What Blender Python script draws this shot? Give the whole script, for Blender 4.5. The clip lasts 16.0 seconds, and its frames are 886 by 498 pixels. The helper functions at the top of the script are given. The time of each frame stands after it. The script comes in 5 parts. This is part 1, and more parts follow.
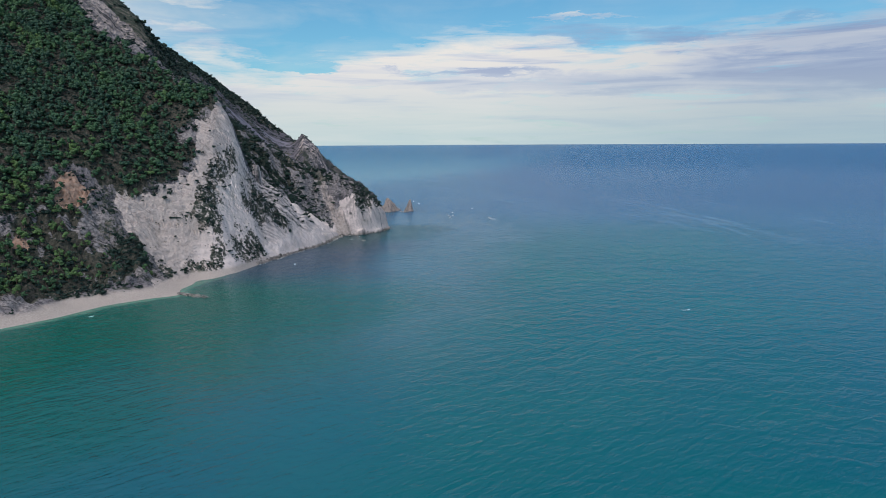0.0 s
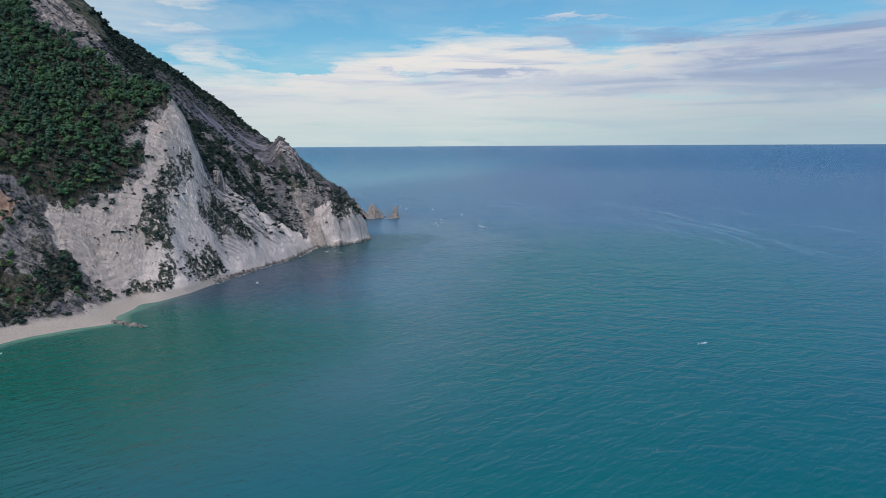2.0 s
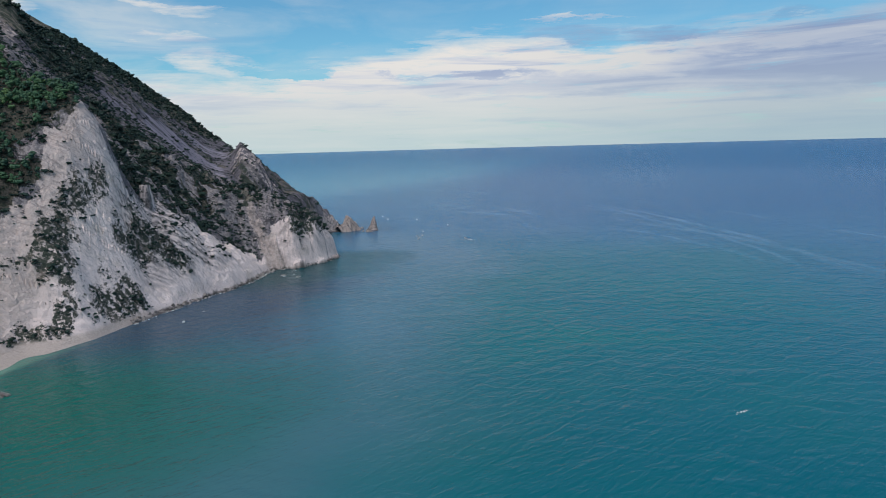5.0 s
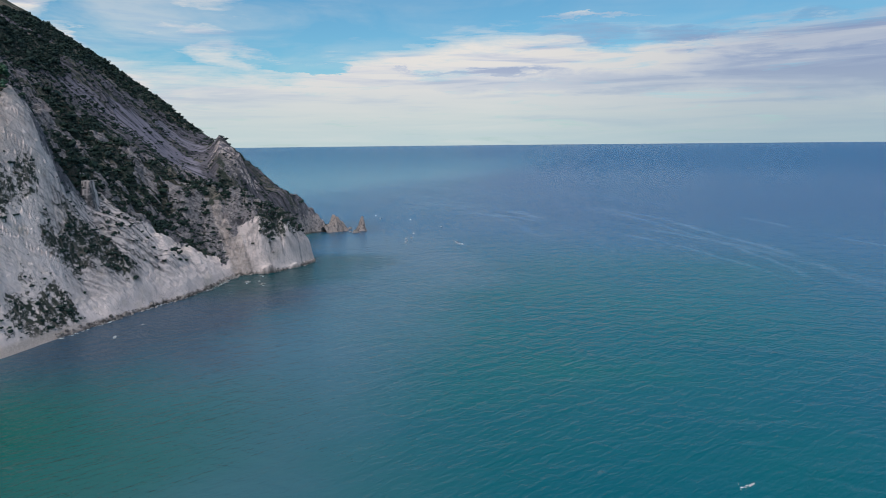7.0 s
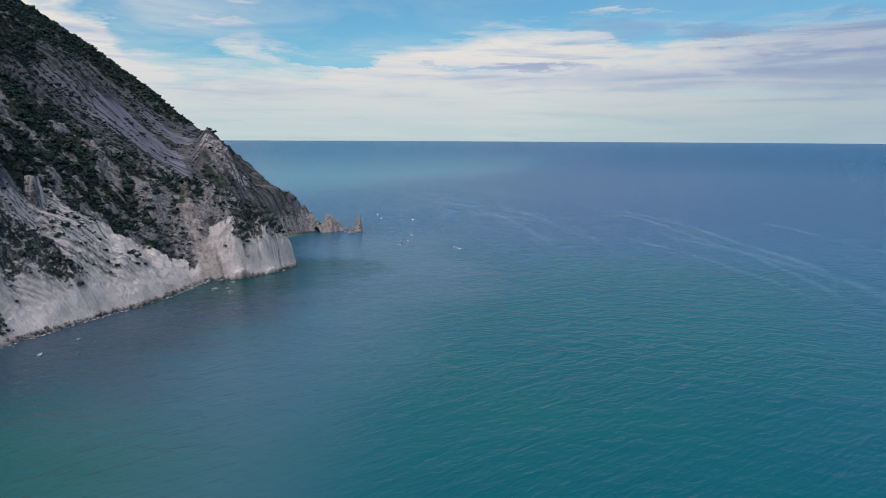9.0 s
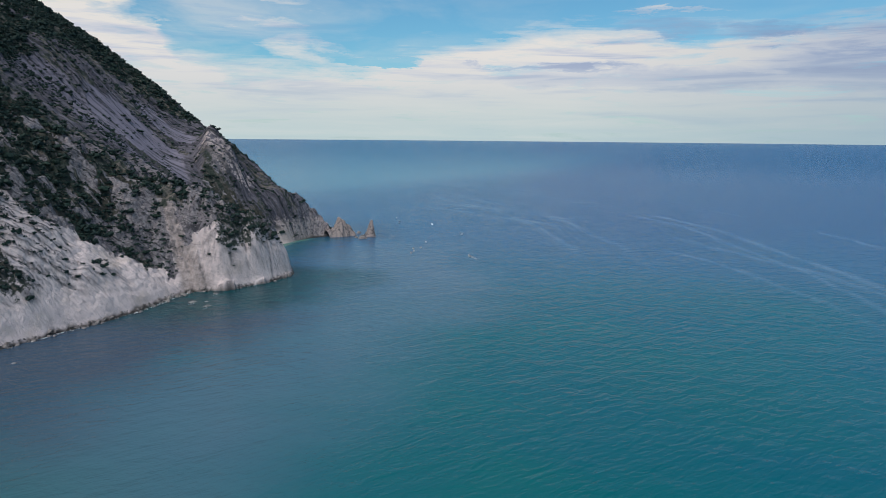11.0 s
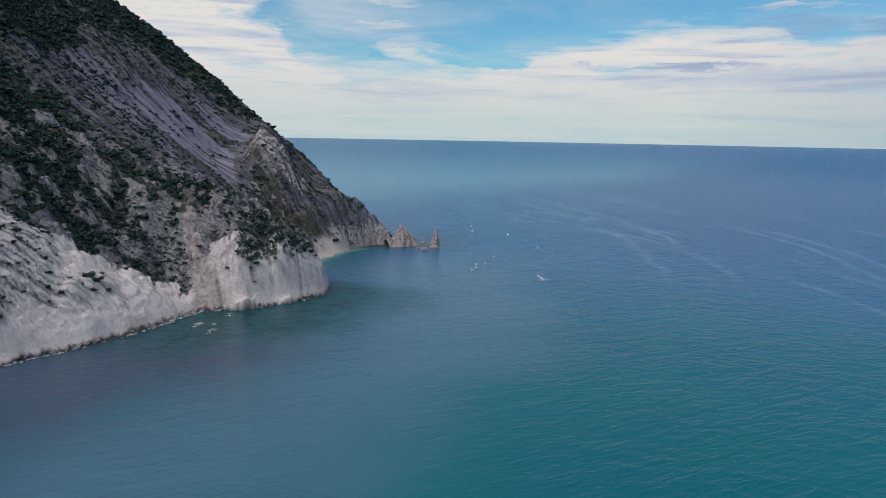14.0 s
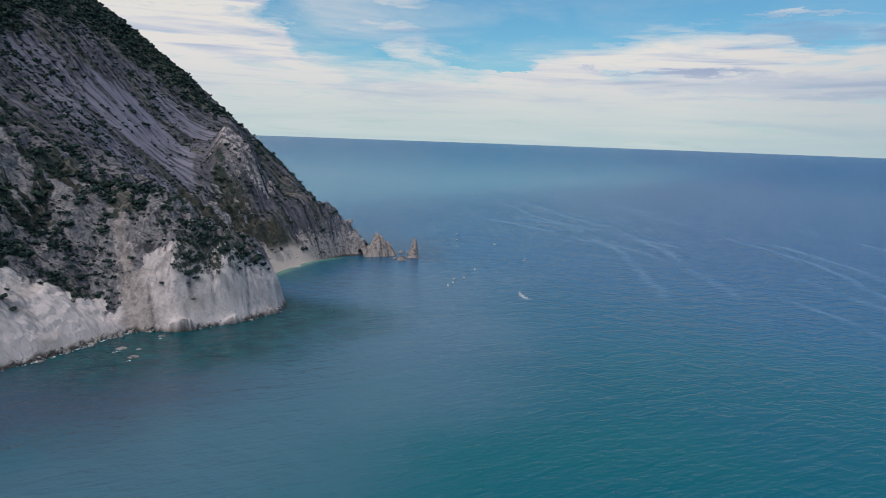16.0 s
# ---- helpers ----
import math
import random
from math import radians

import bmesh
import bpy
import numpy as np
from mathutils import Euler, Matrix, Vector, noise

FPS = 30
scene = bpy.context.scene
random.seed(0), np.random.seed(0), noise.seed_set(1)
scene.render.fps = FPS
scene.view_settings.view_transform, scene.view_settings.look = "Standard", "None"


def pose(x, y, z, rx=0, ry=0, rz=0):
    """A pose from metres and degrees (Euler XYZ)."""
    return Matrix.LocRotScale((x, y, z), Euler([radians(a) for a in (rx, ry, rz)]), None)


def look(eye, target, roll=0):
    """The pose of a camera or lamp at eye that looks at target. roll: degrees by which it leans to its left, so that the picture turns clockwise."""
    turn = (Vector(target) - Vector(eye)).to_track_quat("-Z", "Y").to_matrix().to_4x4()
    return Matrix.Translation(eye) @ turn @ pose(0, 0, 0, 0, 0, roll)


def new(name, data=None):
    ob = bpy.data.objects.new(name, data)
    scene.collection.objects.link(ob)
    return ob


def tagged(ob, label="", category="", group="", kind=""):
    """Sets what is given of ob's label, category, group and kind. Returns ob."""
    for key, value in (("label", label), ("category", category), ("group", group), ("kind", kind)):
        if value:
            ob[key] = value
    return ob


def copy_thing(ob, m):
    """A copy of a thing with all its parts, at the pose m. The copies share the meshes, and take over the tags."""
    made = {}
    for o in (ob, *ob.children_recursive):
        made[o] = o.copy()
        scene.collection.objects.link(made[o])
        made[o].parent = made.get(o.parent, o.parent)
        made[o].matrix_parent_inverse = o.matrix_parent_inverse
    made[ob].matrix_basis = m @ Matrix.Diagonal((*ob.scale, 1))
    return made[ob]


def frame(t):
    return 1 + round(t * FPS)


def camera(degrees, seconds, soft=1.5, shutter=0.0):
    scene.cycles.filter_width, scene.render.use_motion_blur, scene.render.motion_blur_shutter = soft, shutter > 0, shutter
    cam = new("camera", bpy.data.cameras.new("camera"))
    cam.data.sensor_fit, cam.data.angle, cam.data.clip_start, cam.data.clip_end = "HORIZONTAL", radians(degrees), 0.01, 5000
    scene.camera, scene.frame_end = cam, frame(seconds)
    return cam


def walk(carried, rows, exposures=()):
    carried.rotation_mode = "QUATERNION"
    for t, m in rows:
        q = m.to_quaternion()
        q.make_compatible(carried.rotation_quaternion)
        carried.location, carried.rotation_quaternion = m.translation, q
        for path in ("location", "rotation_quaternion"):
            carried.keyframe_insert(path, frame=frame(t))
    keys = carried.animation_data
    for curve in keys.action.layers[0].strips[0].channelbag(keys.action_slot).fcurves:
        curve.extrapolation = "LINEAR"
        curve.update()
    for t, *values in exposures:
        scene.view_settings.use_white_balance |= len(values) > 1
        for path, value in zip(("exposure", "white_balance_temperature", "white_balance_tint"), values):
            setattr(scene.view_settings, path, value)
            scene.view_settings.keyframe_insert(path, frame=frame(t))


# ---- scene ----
cam = camera(65.7, 16.0, soft=0.75)
# seconds, place in metres, then turn to the left, pitch and lean in degrees
PATH = [
    (0.0, 0.0, 0.0, 119.5, 0.02, -8.90, -0.31),
    (0.5, 3.9, 18.0, 119.9, -0.08, -8.92, -0.46),
    (1.0, 7.7, 36.4, 120.5, -0.13, -8.84, -0.28),
    (1.5, 11.0, 55.4, 120.8, -0.19, -8.80, -0.30),
    (2.0, 13.9, 74.7, 121.3, -0.30, -8.82, -0.37),
    (2.5, 16.6, 93.9, 121.8, -0.50, -8.83, -0.85),
    (3.0, 19.7, 112.7, 121.8, -0.73, -8.71, -1.38),
    (3.5, 23.4, 131.2, 121.8, -0.84, -8.65, -1.85),
    (4.0, 27.8, 149.5, 121.4, -0.90, -8.60, -2.04),
    (6.5, 62.6, 232.9, 121.7, 1.00, -8.78, -0.63),
    (7.0, 69.6, 247.8, 121.5, 0.89, -8.89, -0.60),
    (7.5, 76.6, 262.8, 121.4, 0.83, -8.97, -0.19),
    (8.0, 83.8, 277.8, 121.4, 1.22, -9.11, 0.01),
    (8.5, 91.3, 293.0, 122.0, 2.60, -9.13, 0.24),
    (9.0, 98.9, 308.1, 122.6, 2.89, -9.27, 0.26),
    (11.5, 128.6, 392.3, 121.6, 7.78, -9.32, 0.55),
    (12.0, 133.5, 408.1, 121.8, 9.20, -9.35, 0.60),
    (12.5, 137.9, 424.1, 121.6, 10.25, -9.35, 0.66),
    (13.0, 141.4, 440.2, 121.3, 10.84, -9.35, 0.70),
    (13.5, 144.4, 456.9, 121.2, 12.81, -9.33, 0.68),
    (14.0, 147.1, 473.8, 121.3, 15.11, -9.33, 1.04),
    (14.5, 149.7, 490.1, 121.6, 15.15, -9.37, 1.24),
    (15.0, 151.8, 505.6, 121.8, 15.19, -9.41, 1.60),
    (15.5, 153.2, 520.7, 122.0, 15.30, -9.28, 2.64),
    (16.0, 154.1, 535.6, 122.4, 15.25, -9.22, 2.04),
]
walk(cam, [(t, pose(x, y, z, 0, 0, turn) @ pose(0, 0, 0, 90 + pitch) @ pose(0, 0, 0, 0, 0, lean))
           for t, x, y, z, turn, pitch, lean in PATH], exposures=[(0, 0.06, 5960, 12), (7, 0.0, 5960, 12), (16, -0.04, 5960, 12)])

# ---- world, sun ----
def node(tree, kind, at=(0, 0), **values):
    n = tree.nodes.new(kind)
    for key, v in values.items():
        if key in n.inputs:
            n.inputs[key].default_value = v
    return n


SUN_ELEVATION, SUN_TURN = radians(56), radians(-155)
world = bpy.data.worlds.new("sky")
scene.world = world
world.use_nodes = True
wt = world.node_tree
wt.nodes.clear()


def math_node(tree, op, a, b=None, c=None, clamp=False):
    n = tree.nodes.new("ShaderNodeMath")
    n.operation, n.use_clamp = op, clamp
    for socket, v in zip(n.inputs, (a, b, c)):
        if v is None:
            continue
        if isinstance(v, (int, float)):
            socket.default_value = v
        else:
            tree.links.new(v, socket)
    return n.outputs[0]


def ramp(tree, fac, stops, interpolation="LINEAR"):
    n = tree.nodes.new("ShaderNodeValToRGB")
    n.color_ramp.interpolation = interpolation
    while len(n.color_ramp.elements) < len(stops):
        n.color_ramp.elements.new(0.5)
    for e, (at, c) in zip(n.color_ramp.elements, stops):
        e.position, e.color = at, (*c, 1) if isinstance(c, tuple) else (c, c, c, 1)
    tree.links.new(fac, n.inputs[0])
    return n.outputs[0]


def mix(tree, fac, a, b, blend="MIX"):
    n = tree.nodes.new("ShaderNodeMix")
    n.data_type, n.blend_type = "RGBA", blend
    for socket, v in ((n.inputs[0], fac), (n.inputs[6], a), (n.inputs[7], b)):
        if isinstance(v, (int, float)):
            socket.default_value = v
        elif isinstance(v, tuple):
            socket.default_value = (*v, 1)
        else:
            tree.links.new(v, socket)
    return n.outputs[2]


def noise_tex(tree, vector, scale, detail=4.0, rough=0.55, distortion=0.0):
    n = tree.nodes.new("ShaderNodeTexNoise")
    n.inputs["Scale"].default_value, n.inputs["Detail"].default_value = scale, detail
    n.inputs["Roughness"].default_value, n.inputs["Distortion"].default_value = rough, distortion
    tree.links.new(vector, n.inputs["Vector"])
    return n.outputs["Fac"]


def mapped(tree, vector, scale=(1, 1, 1), turn=(0, 0, 0), shift=(0, 0, 0)):
    n = tree.nodes.new("ShaderNodeMapping")
    n.inputs["Scale"].default_value, n.inputs["Rotation"].default_value, n.inputs["Location"].default_value = scale, turn, shift
    tree.links.new(vector, n.inputs["Vector"])
    return n.outputs[0]


def build_world():
    t = wt
    way = t.nodes.new("ShaderNodeTexCoord").outputs["Generated"]
    split = t.nodes.new("ShaderNodeSeparateXYZ")
    t.links.new(way, split.inputs[0])
    x, y, z = split.outputs
    sky = t.nodes.new("ShaderNodeTexSky")
    sky.sky_type, sky.sun_disc = "NISHITA", False
    sky.sun_elevation, sky.sun_rotation = SUN_ELEVATION, SUN_TURN
    sky.air_density, sky.dust_density, sky.ozone_density = 1.0, 0.6, 2.0
    clear = mix(t, 1.0, sky.outputs[0], (0.060, 0.098, 0.100), "MULTIPLY")
    bearing = math_node(t, "ARCTAN2", x, y)

    def plane(along, up, shift):
        """The sky unrolled: bearing across, height above the sea upwards."""
        n = t.nodes.new("ShaderNodeCombineXYZ")
        t.links.new(math_node(t, "MULTIPLY", bearing, along), n.inputs[0])
        t.links.new(math_node(t, "MULTIPLY", z, up), n.inputs[1])
        n.inputs[2].default_value = shift
        return n.outputs[0]

    # ragged edges: both coordinates are pushed about by noise
    push = math_node(t, "MULTIPLY", math_node(t, "SUBTRACT", noise_tex(t, plane(9, 30, 2.0), 1.0, 6, 0.62), 0.5), 0.20)
    raise_ = math_node(t, "MULTIPLY", math_node(t, "SUBTRACT", noise_tex(t, plane(9, 42, 5.0), 1.0, 7, 0.66, 0.3), 0.5), 0.058)
    across, up = math_node(t, "ADD", bearing, push), math_node(t, "ADD", z, raise_)

    def puff(at, height, long, high, lean=0.0):
        """One cloud: 1 at its heart, 0 past its rim."""
        da = math_node(t, "SUBTRACT", across, at)
        de = math_node(t, "SUBTRACT", math_node(t, "SUBTRACT", up, height), math_node(t, "MULTIPLY", da, lean))
        da, de = math_node(t, "DIVIDE", da, long), math_node(t, "DIVIDE", de, high)
        q = math_node(t, "ADD", math_node(t, "MULTIPLY", da, da), math_node(t, "MULTIPLY", de, de))
        return math_node(t, "SUBTRACT", 1.0, q, clamp=True)

    def total(items):
        out = items[0]
        for i in items[1:]:
            out = math_node(t, "MAXIMUM", out, i)
        return out

    # the upper edge of the long bank, by bearing
    top = ramp(t, math_node(t, "MULTIPLY_ADD", bearing, 0.5, 0.5), [(0.10, 0.27), (0.215, 0.26), (0.245, 0.19), (0.265, 0.13), (0.30, 0.108), (0.37, 0.113), (0.44, 0.136),
                                                                    (0.51, 0.156), (0.57, 0.165), (0.64, 0.155), (0.74, 0.163), (0.83, 0.182)], "EASE")
    low = math_node(t, "SUBTRACT", top, up)
    wisps = noise_tex(t, plane(7, 60, 0.0), 1.0, 8.0, 0.66, 0.5)
    bank = math_node(t, "MULTIPLY", math_node(t, "ADD", low, math_node(t, "MULTIPLY", math_node(t, "SUBTRACT", wisps, 0.5), 0.06)), 26.0, clamp=True)
    # thin places let the sky through
    thin = math_node(t, "MAXIMUM", math_node(t, "MULTIPLY", puff(-0.20, 0.104, 0.07, 0.008), 1.4), math_node(t, "MULTIPLY", puff(-0.47, 0.155, 0.10, 0.020), 1.2))
    thin = math_node(t, "MAXIMUM", thin, ramp(t, wisps, [(0.32, 0.35), (0.44, 0.0)]))
    bank = math_node(t, "SUBTRACT", bank, thin, clamp=True)
    loose = total([puff(-0.37, 0.186, 0.09, 0.011, -0.22), puff(-0.37, 0.150, 0.08, 0.012, -0.1), puff(-0.31, 0.120, 0.055, 0.022, -0.35),
                   puff(-0.52, 0.151, 0.05, 0.006, 0.02), puff(0.19, 0.168, 0.07, 0.004, -0.03), puff(0.52, 0.192, 0.10, 0.004, 0.03)])
    loose = math_node(t, "MULTIPLY", loose, ramp(t, wisps, [(0.30, 0.2), (0.55, 1.0)]))
    # cloud also covers most of the sky behind and overhead
    high = math_node(t, "MULTIPLY", math_node(t, "SUBTRACT", z, 0.26), 3.0, clamp=True)
    behind = math_node(t, "MULTIPLY", high, ramp(t, noise_tex(t, way, 2.2, 7, 0.6, 0.4), [(0.30, 0.0), (0.52, 1.0)]))
    # thickest over the land, open to the north-east
    behind = math_node(t, "MULTIPLY", behind, ramp(t, math_node(t, "MULTIPLY_ADD", bearing, 0.159, 0.5), [(0.0, 1.0), (0.42, 1.0), (0.50, 0.45), (0.60, 0.15), (0.72, 0.4), (0.85, 1.0)]))
    veil = math_node(t, "MULTIPLY", ramp(t, noise_tex(t, plane(6, 22, 12.0), 1.0, 5, 0.6, 0.4), [(0.40, 0.0), (0.66, 0.45)]), ramp(t, math_node(t, "MULTIPLY_ADD", bearing, 0.5, 0.5), [(0.30, 1.0), (0.46, 0.25)]))
    mask = total([bank, veil, math_node(t, "MULTIPLY", loose, 0.75), behind])
    # light: cream heads, lavender undersides in drawn-out patches
    streak = noise_tex(t, plane(4.5, 58, 8.0), 1.0, 5.0, 0.55, 0.5)
    grey = total([puff(0.20, 0.146, 0.085, 0.013, -0.10), puff(0.32, 0.136, 0.085, 0.014, 0.0), puff(0.49, 0.152, 0.06, 0.008, 0.12), puff(0.63, 0.163, 0.09, 0.012, 0.08),
                  math_node(t, "MULTIPLY", puff(0.60, 0.085, 0.36, 0.040), 1.0), math_node(t, "MULTIPLY", puff(0.20, 0.080, 0.30, 0.018), 0.55),
                  math_node(t, "MULTIPLY", puff(0.04, 0.097, 0.13, 0.006), 0.7), math_node(t, "MULTIPLY", puff(0.60, 0.125, 0.32, 0.055), 0.42)])
    grey = math_node(t, "MULTIPLY", grey, ramp(t, streak, [(0.28, 0.35), (0.50, 1.0)]))
    grey = math_node(t, "ADD", grey, ramp(t, streak, [(0.50, 0.0), (0.66, 0.55)]), clamp=True)
    tone = ramp(t, grey, [(0.0, (0.81, 0.75, 0.65)), (0.25, (0.66, 0.65, 0.64)), (0.6, (0.43, 0.48, 0.57)), (1.0, (0.32, 0.38, 0.51))])
    haze = ramp(t, z, [(0.0, (0.52, 0.62, 0.58)), (0.035, (0.56, 0.63, 0.585)), (0.075, (0.61, 0.635, 0.61)), (0.12, (0.70, 0.69, 0.67))])
    near = ramp(t, z, [(0.01, 0.90), (0.06, 0.62), (0.115, 0.05)])
    near = math_node(t, "MULTIPLY", near, ramp(t, streak, [(0.34, 0.82), (0.48, 1.0)]))
    cloud = mix(t, near, tone, haze)
    cloud = mix(t, ramp(t, math_node(t, "MULTIPLY_ADD", bearing, 0.5, 0.5), [(0.53, 0.0), (0.72, 0.75)]), cloud, mix(t, 1.0, cloud, (0.66, 0.74, 0.84), "MULTIPLY"))
    out = mix(t, mask, clear, cloud)
    back = t.nodes.new("ShaderNodeBackground")
    t.links.new(out, back.inputs[0])
    back.inputs[1].default_value = 1.0
    t.links.new(back.outputs[0], t.nodes.new("ShaderNodeOutputWorld").inputs[0])


build_world()
sun_lamp = bpy.data.lights.new("sun", "SUN")
sun_lamp.energy, sun_lamp.angle, sun_lamp.color = 2.2, radians(38), (1.0, 0.94, 0.88)
sun = new("sun", sun_lamp)
sun.matrix_world = look((0, 0, 600), Vector((0, 0, 600)) - Vector((math.sin(SUN_TURN) * math.cos(SUN_ELEVATION),
                                                                    math.cos(SUN_TURN) * math.cos(SUN_ELEVATION), math.sin(SUN_ELEVATION))))


# ---- materials ----
def material(name):
    m = bpy.data.materials.new(name)
    m.use_nodes = True
    return m, m.node_tree, m.node_tree.nodes["Principled BSDF"]


def bump(tree, bsdf, height, strength, distance):
    n = tree.nodes.new("ShaderNodeBump")
    n.inputs["Strength"].default_value, n.inputs["Distance"].default_value = strength, distance
    tree.links.new(height, n.inputs["Height"])
    tree.links.new(n.outputs[0], bsdf.inputs["Normal"])


def attribute(tree, name):
    n = tree.nodes.new("ShaderNodeAttribute")
    n.attribute_name = name
    return n.outputs["Fac"]


def rock_tones(t, place, pale, grey, dark):
    """Limestone: mottled beds with dark cracks that run down the dip."""
    broad = noise_tex(t, place, 0.035, 5, 0.62)
    beds = noise_tex(t, mapped(t, mapped(t, place, turn=(0, 0, -0.235)), (0.035, 0.46, 0.035)), 1.0, 8, 0.68, 0.5)
    fine = noise_tex(t, place, 0.42, 8, 0.74)
    c = mix(t, ramp(t, broad, [(0.40, 0.0), (0.60, 1.0)]), pale, grey)
    c = mix(t, ramp(t, noise_tex(t, place, 0.16, 6, 0.7), [(0.44, 0.0), (0.60, 0.6)]), c, tuple(v * 1.25 for v in pale))
    c = mix(t, ramp(t, beds, [(0.40, 0.8), (0.46, 0.0)]), c, dark)
    c = mix(t, ramp(t, fine, [(0.40, 0.85), (0.475, 0.0)]), c, dark)
    return c, beds, fine


def rock_material(name, pale, grey, dark):
    m, t, b = material(name)
    place = t.nodes.new("ShaderNodeNewGeometry").outputs["Position"]
    c, beds, fine = rock_tones(t, place, pale, grey, dark)
    t.links.new(c, b.inputs["Base Color"])
    b.inputs["Roughness"].default_value = 0.9
    b.inputs["Specular IOR Level"].default_value = 0.2
    bump(t, b, math_node(t, "ADD", beds, fine), 0.8, 1.0)
    return m


def land_material():
    m, t, b = material("hillside")
    place = t.nodes.new("ShaderNodeNewGeometry").outputs["Position"]
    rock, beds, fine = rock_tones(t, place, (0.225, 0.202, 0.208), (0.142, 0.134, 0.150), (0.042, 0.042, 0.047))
    speck = noise_tex(t, place, 1.1, 4, 0.65)
    ragged = noise_tex(t, place, 0.28, 7, 0.72)

    def crisp(name, gain=5.0):
        """A zone of the plan with a ragged, sharp edge."""
        a = math_node(t, "ADD", attribute(t, name), math_node(t, "MULTIPLY", math_node(t, "SUBTRACT", ragged, 0.5), 2.4))
        return math_node(t, "MULTIPLY_ADD", math_node(t, "SUBTRACT", a, 0.5), gain, 0.5, clamp=True)

    # open joints between the tilted beds
    joint = math_node(t, "ABSOLUTE", math_node(t, "SUBTRACT", noise_tex(t, mapped(t, mapped(t, place, turn=(0, 0, -0.235)), (0.012, 0.13, 0.012)), 1.0, 5, 0.6, 0.25), 0.5))
    open_joint = math_node(t, "MULTIPLY", ramp(t, joint, [(0.016, 0.95), (0.036, 0.0)]), attribute(t, "tilted"))
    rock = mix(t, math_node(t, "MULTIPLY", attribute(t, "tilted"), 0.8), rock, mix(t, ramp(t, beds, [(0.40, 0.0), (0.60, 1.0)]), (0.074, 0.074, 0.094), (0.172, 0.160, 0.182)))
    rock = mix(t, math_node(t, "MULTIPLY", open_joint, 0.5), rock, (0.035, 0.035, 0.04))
    broad = noise_tex(t, place, 0.02, 5, 0.6)
    # white limestone cliff: smooth washed faces, broken beds, ochre stains; shade of lens-shaped clefts painted dark
    runnel = noise_tex(t, mapped(t, mapped(t, place, turn=(0, 0, -0.235)), (0.05, 0.22, 0.07)), 1.0, 5, 0.6, 0.5)
    chalk = mix(t, ramp(t, broad, [(0.35, 0.0), (0.65, 1.0)]), (0.83, 0.710, 0.670), (0.73, 0.620, 0.590))
    chalk = mix(t, ramp(t, runnel, [(0.34, 0.18), (0.46, 0.0)]), chalk, (0.40, 0.34, 0.32))
    chalk = mix(t, ramp(t, noise_tex(t, place, 0.045, 5, 0.6), [(0.54, 0.0), (0.68, 0.45)]), chalk, (0.44, 0.37, 0.29))
    chalk = mix(t, ramp(t, fine, [(0.54, 0.0), (0.68, 0.4)]), chalk, (0.68, 0.61, 0.57))
    chalk = mix(t, ramp(t, fine, [(0.32, 0.16), (0.40, 0.0)]), chalk, (0.34, 0.30, 0.29))
    chalk = mix(t, math_node(t, "MULTIPLY", attribute(t, "tan"), 0.75), chalk, mix(t, ramp(t, fine, [(0.36, 0.0), (0.6, 1.0)]), (0.33, 0.28, 0.255), (0.50, 0.42, 0.385)))
    zone = noise_tex(t, place, 0.028, 4, 0.6, 0.4)
    broken = math_node(t, "MULTIPLY", ramp(t, zone, [(0.36, 0.0), (0.46, 1.0)]), attribute(t, "broken"))
    dip = mapped(t, place, (1, 1, 1), (-0.67, 0, 0.14))
    lens = noise_tex(t, mapped(t, dip, (0.055, 0.50, 0.16)), 1.0, 4, 0.6, 0.3)
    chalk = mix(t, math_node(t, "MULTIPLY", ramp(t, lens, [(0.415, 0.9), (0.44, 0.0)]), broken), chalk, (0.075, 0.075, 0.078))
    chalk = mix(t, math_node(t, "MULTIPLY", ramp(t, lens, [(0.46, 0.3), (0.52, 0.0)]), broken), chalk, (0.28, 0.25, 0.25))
    seam = math_node(t, "ABSOLUTE", math_node(t, "SUBTRACT", noise_tex(t, mapped(t, dip, (0.020, 0.085, 0.05)), 1.0, 5, 0.6, 0.5), 0.5))
    parted = ramp(t, noise_tex(t, place, 0.07, 3, 0.6), [(0.46, 0.0), (0.56, 1.0)])
    chalk = mix(t, math_node(t, "MULTIPLY", ramp(t, seam, [(0.0, 0.45), (0.010, 0.0)]), parted), chalk, (0.13, 0.12, 0.125))
    upright = math_node(t, "ABSOLUTE", math_node(t, "SUBTRACT", noise_tex(t, mapped(t, place, (0.11, 0.11, 0.022)), 1.0, 4, 0.6, 0.4), 0.5))
    chalk = mix(t, math_node(t, "MULTIPLY", ramp(t, upright, [(0.0, 0.2), (0.006, 0.0)]), ramp(t, zone, [(0.46, 1.0), (0.53, 0.0)])), chalk, (0.15, 0.135, 0.135))
    # broken edges and clefts of the white beds, their shade painted as dark colour
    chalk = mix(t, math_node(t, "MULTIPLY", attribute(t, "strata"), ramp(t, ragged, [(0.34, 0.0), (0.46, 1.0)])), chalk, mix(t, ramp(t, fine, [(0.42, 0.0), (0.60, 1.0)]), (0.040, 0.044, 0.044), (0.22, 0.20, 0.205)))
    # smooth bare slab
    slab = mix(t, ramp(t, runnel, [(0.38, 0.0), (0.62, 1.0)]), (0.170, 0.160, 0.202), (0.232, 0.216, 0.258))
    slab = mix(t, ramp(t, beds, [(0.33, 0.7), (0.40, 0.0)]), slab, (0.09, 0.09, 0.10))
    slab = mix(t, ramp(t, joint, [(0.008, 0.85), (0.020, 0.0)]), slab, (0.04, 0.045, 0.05))
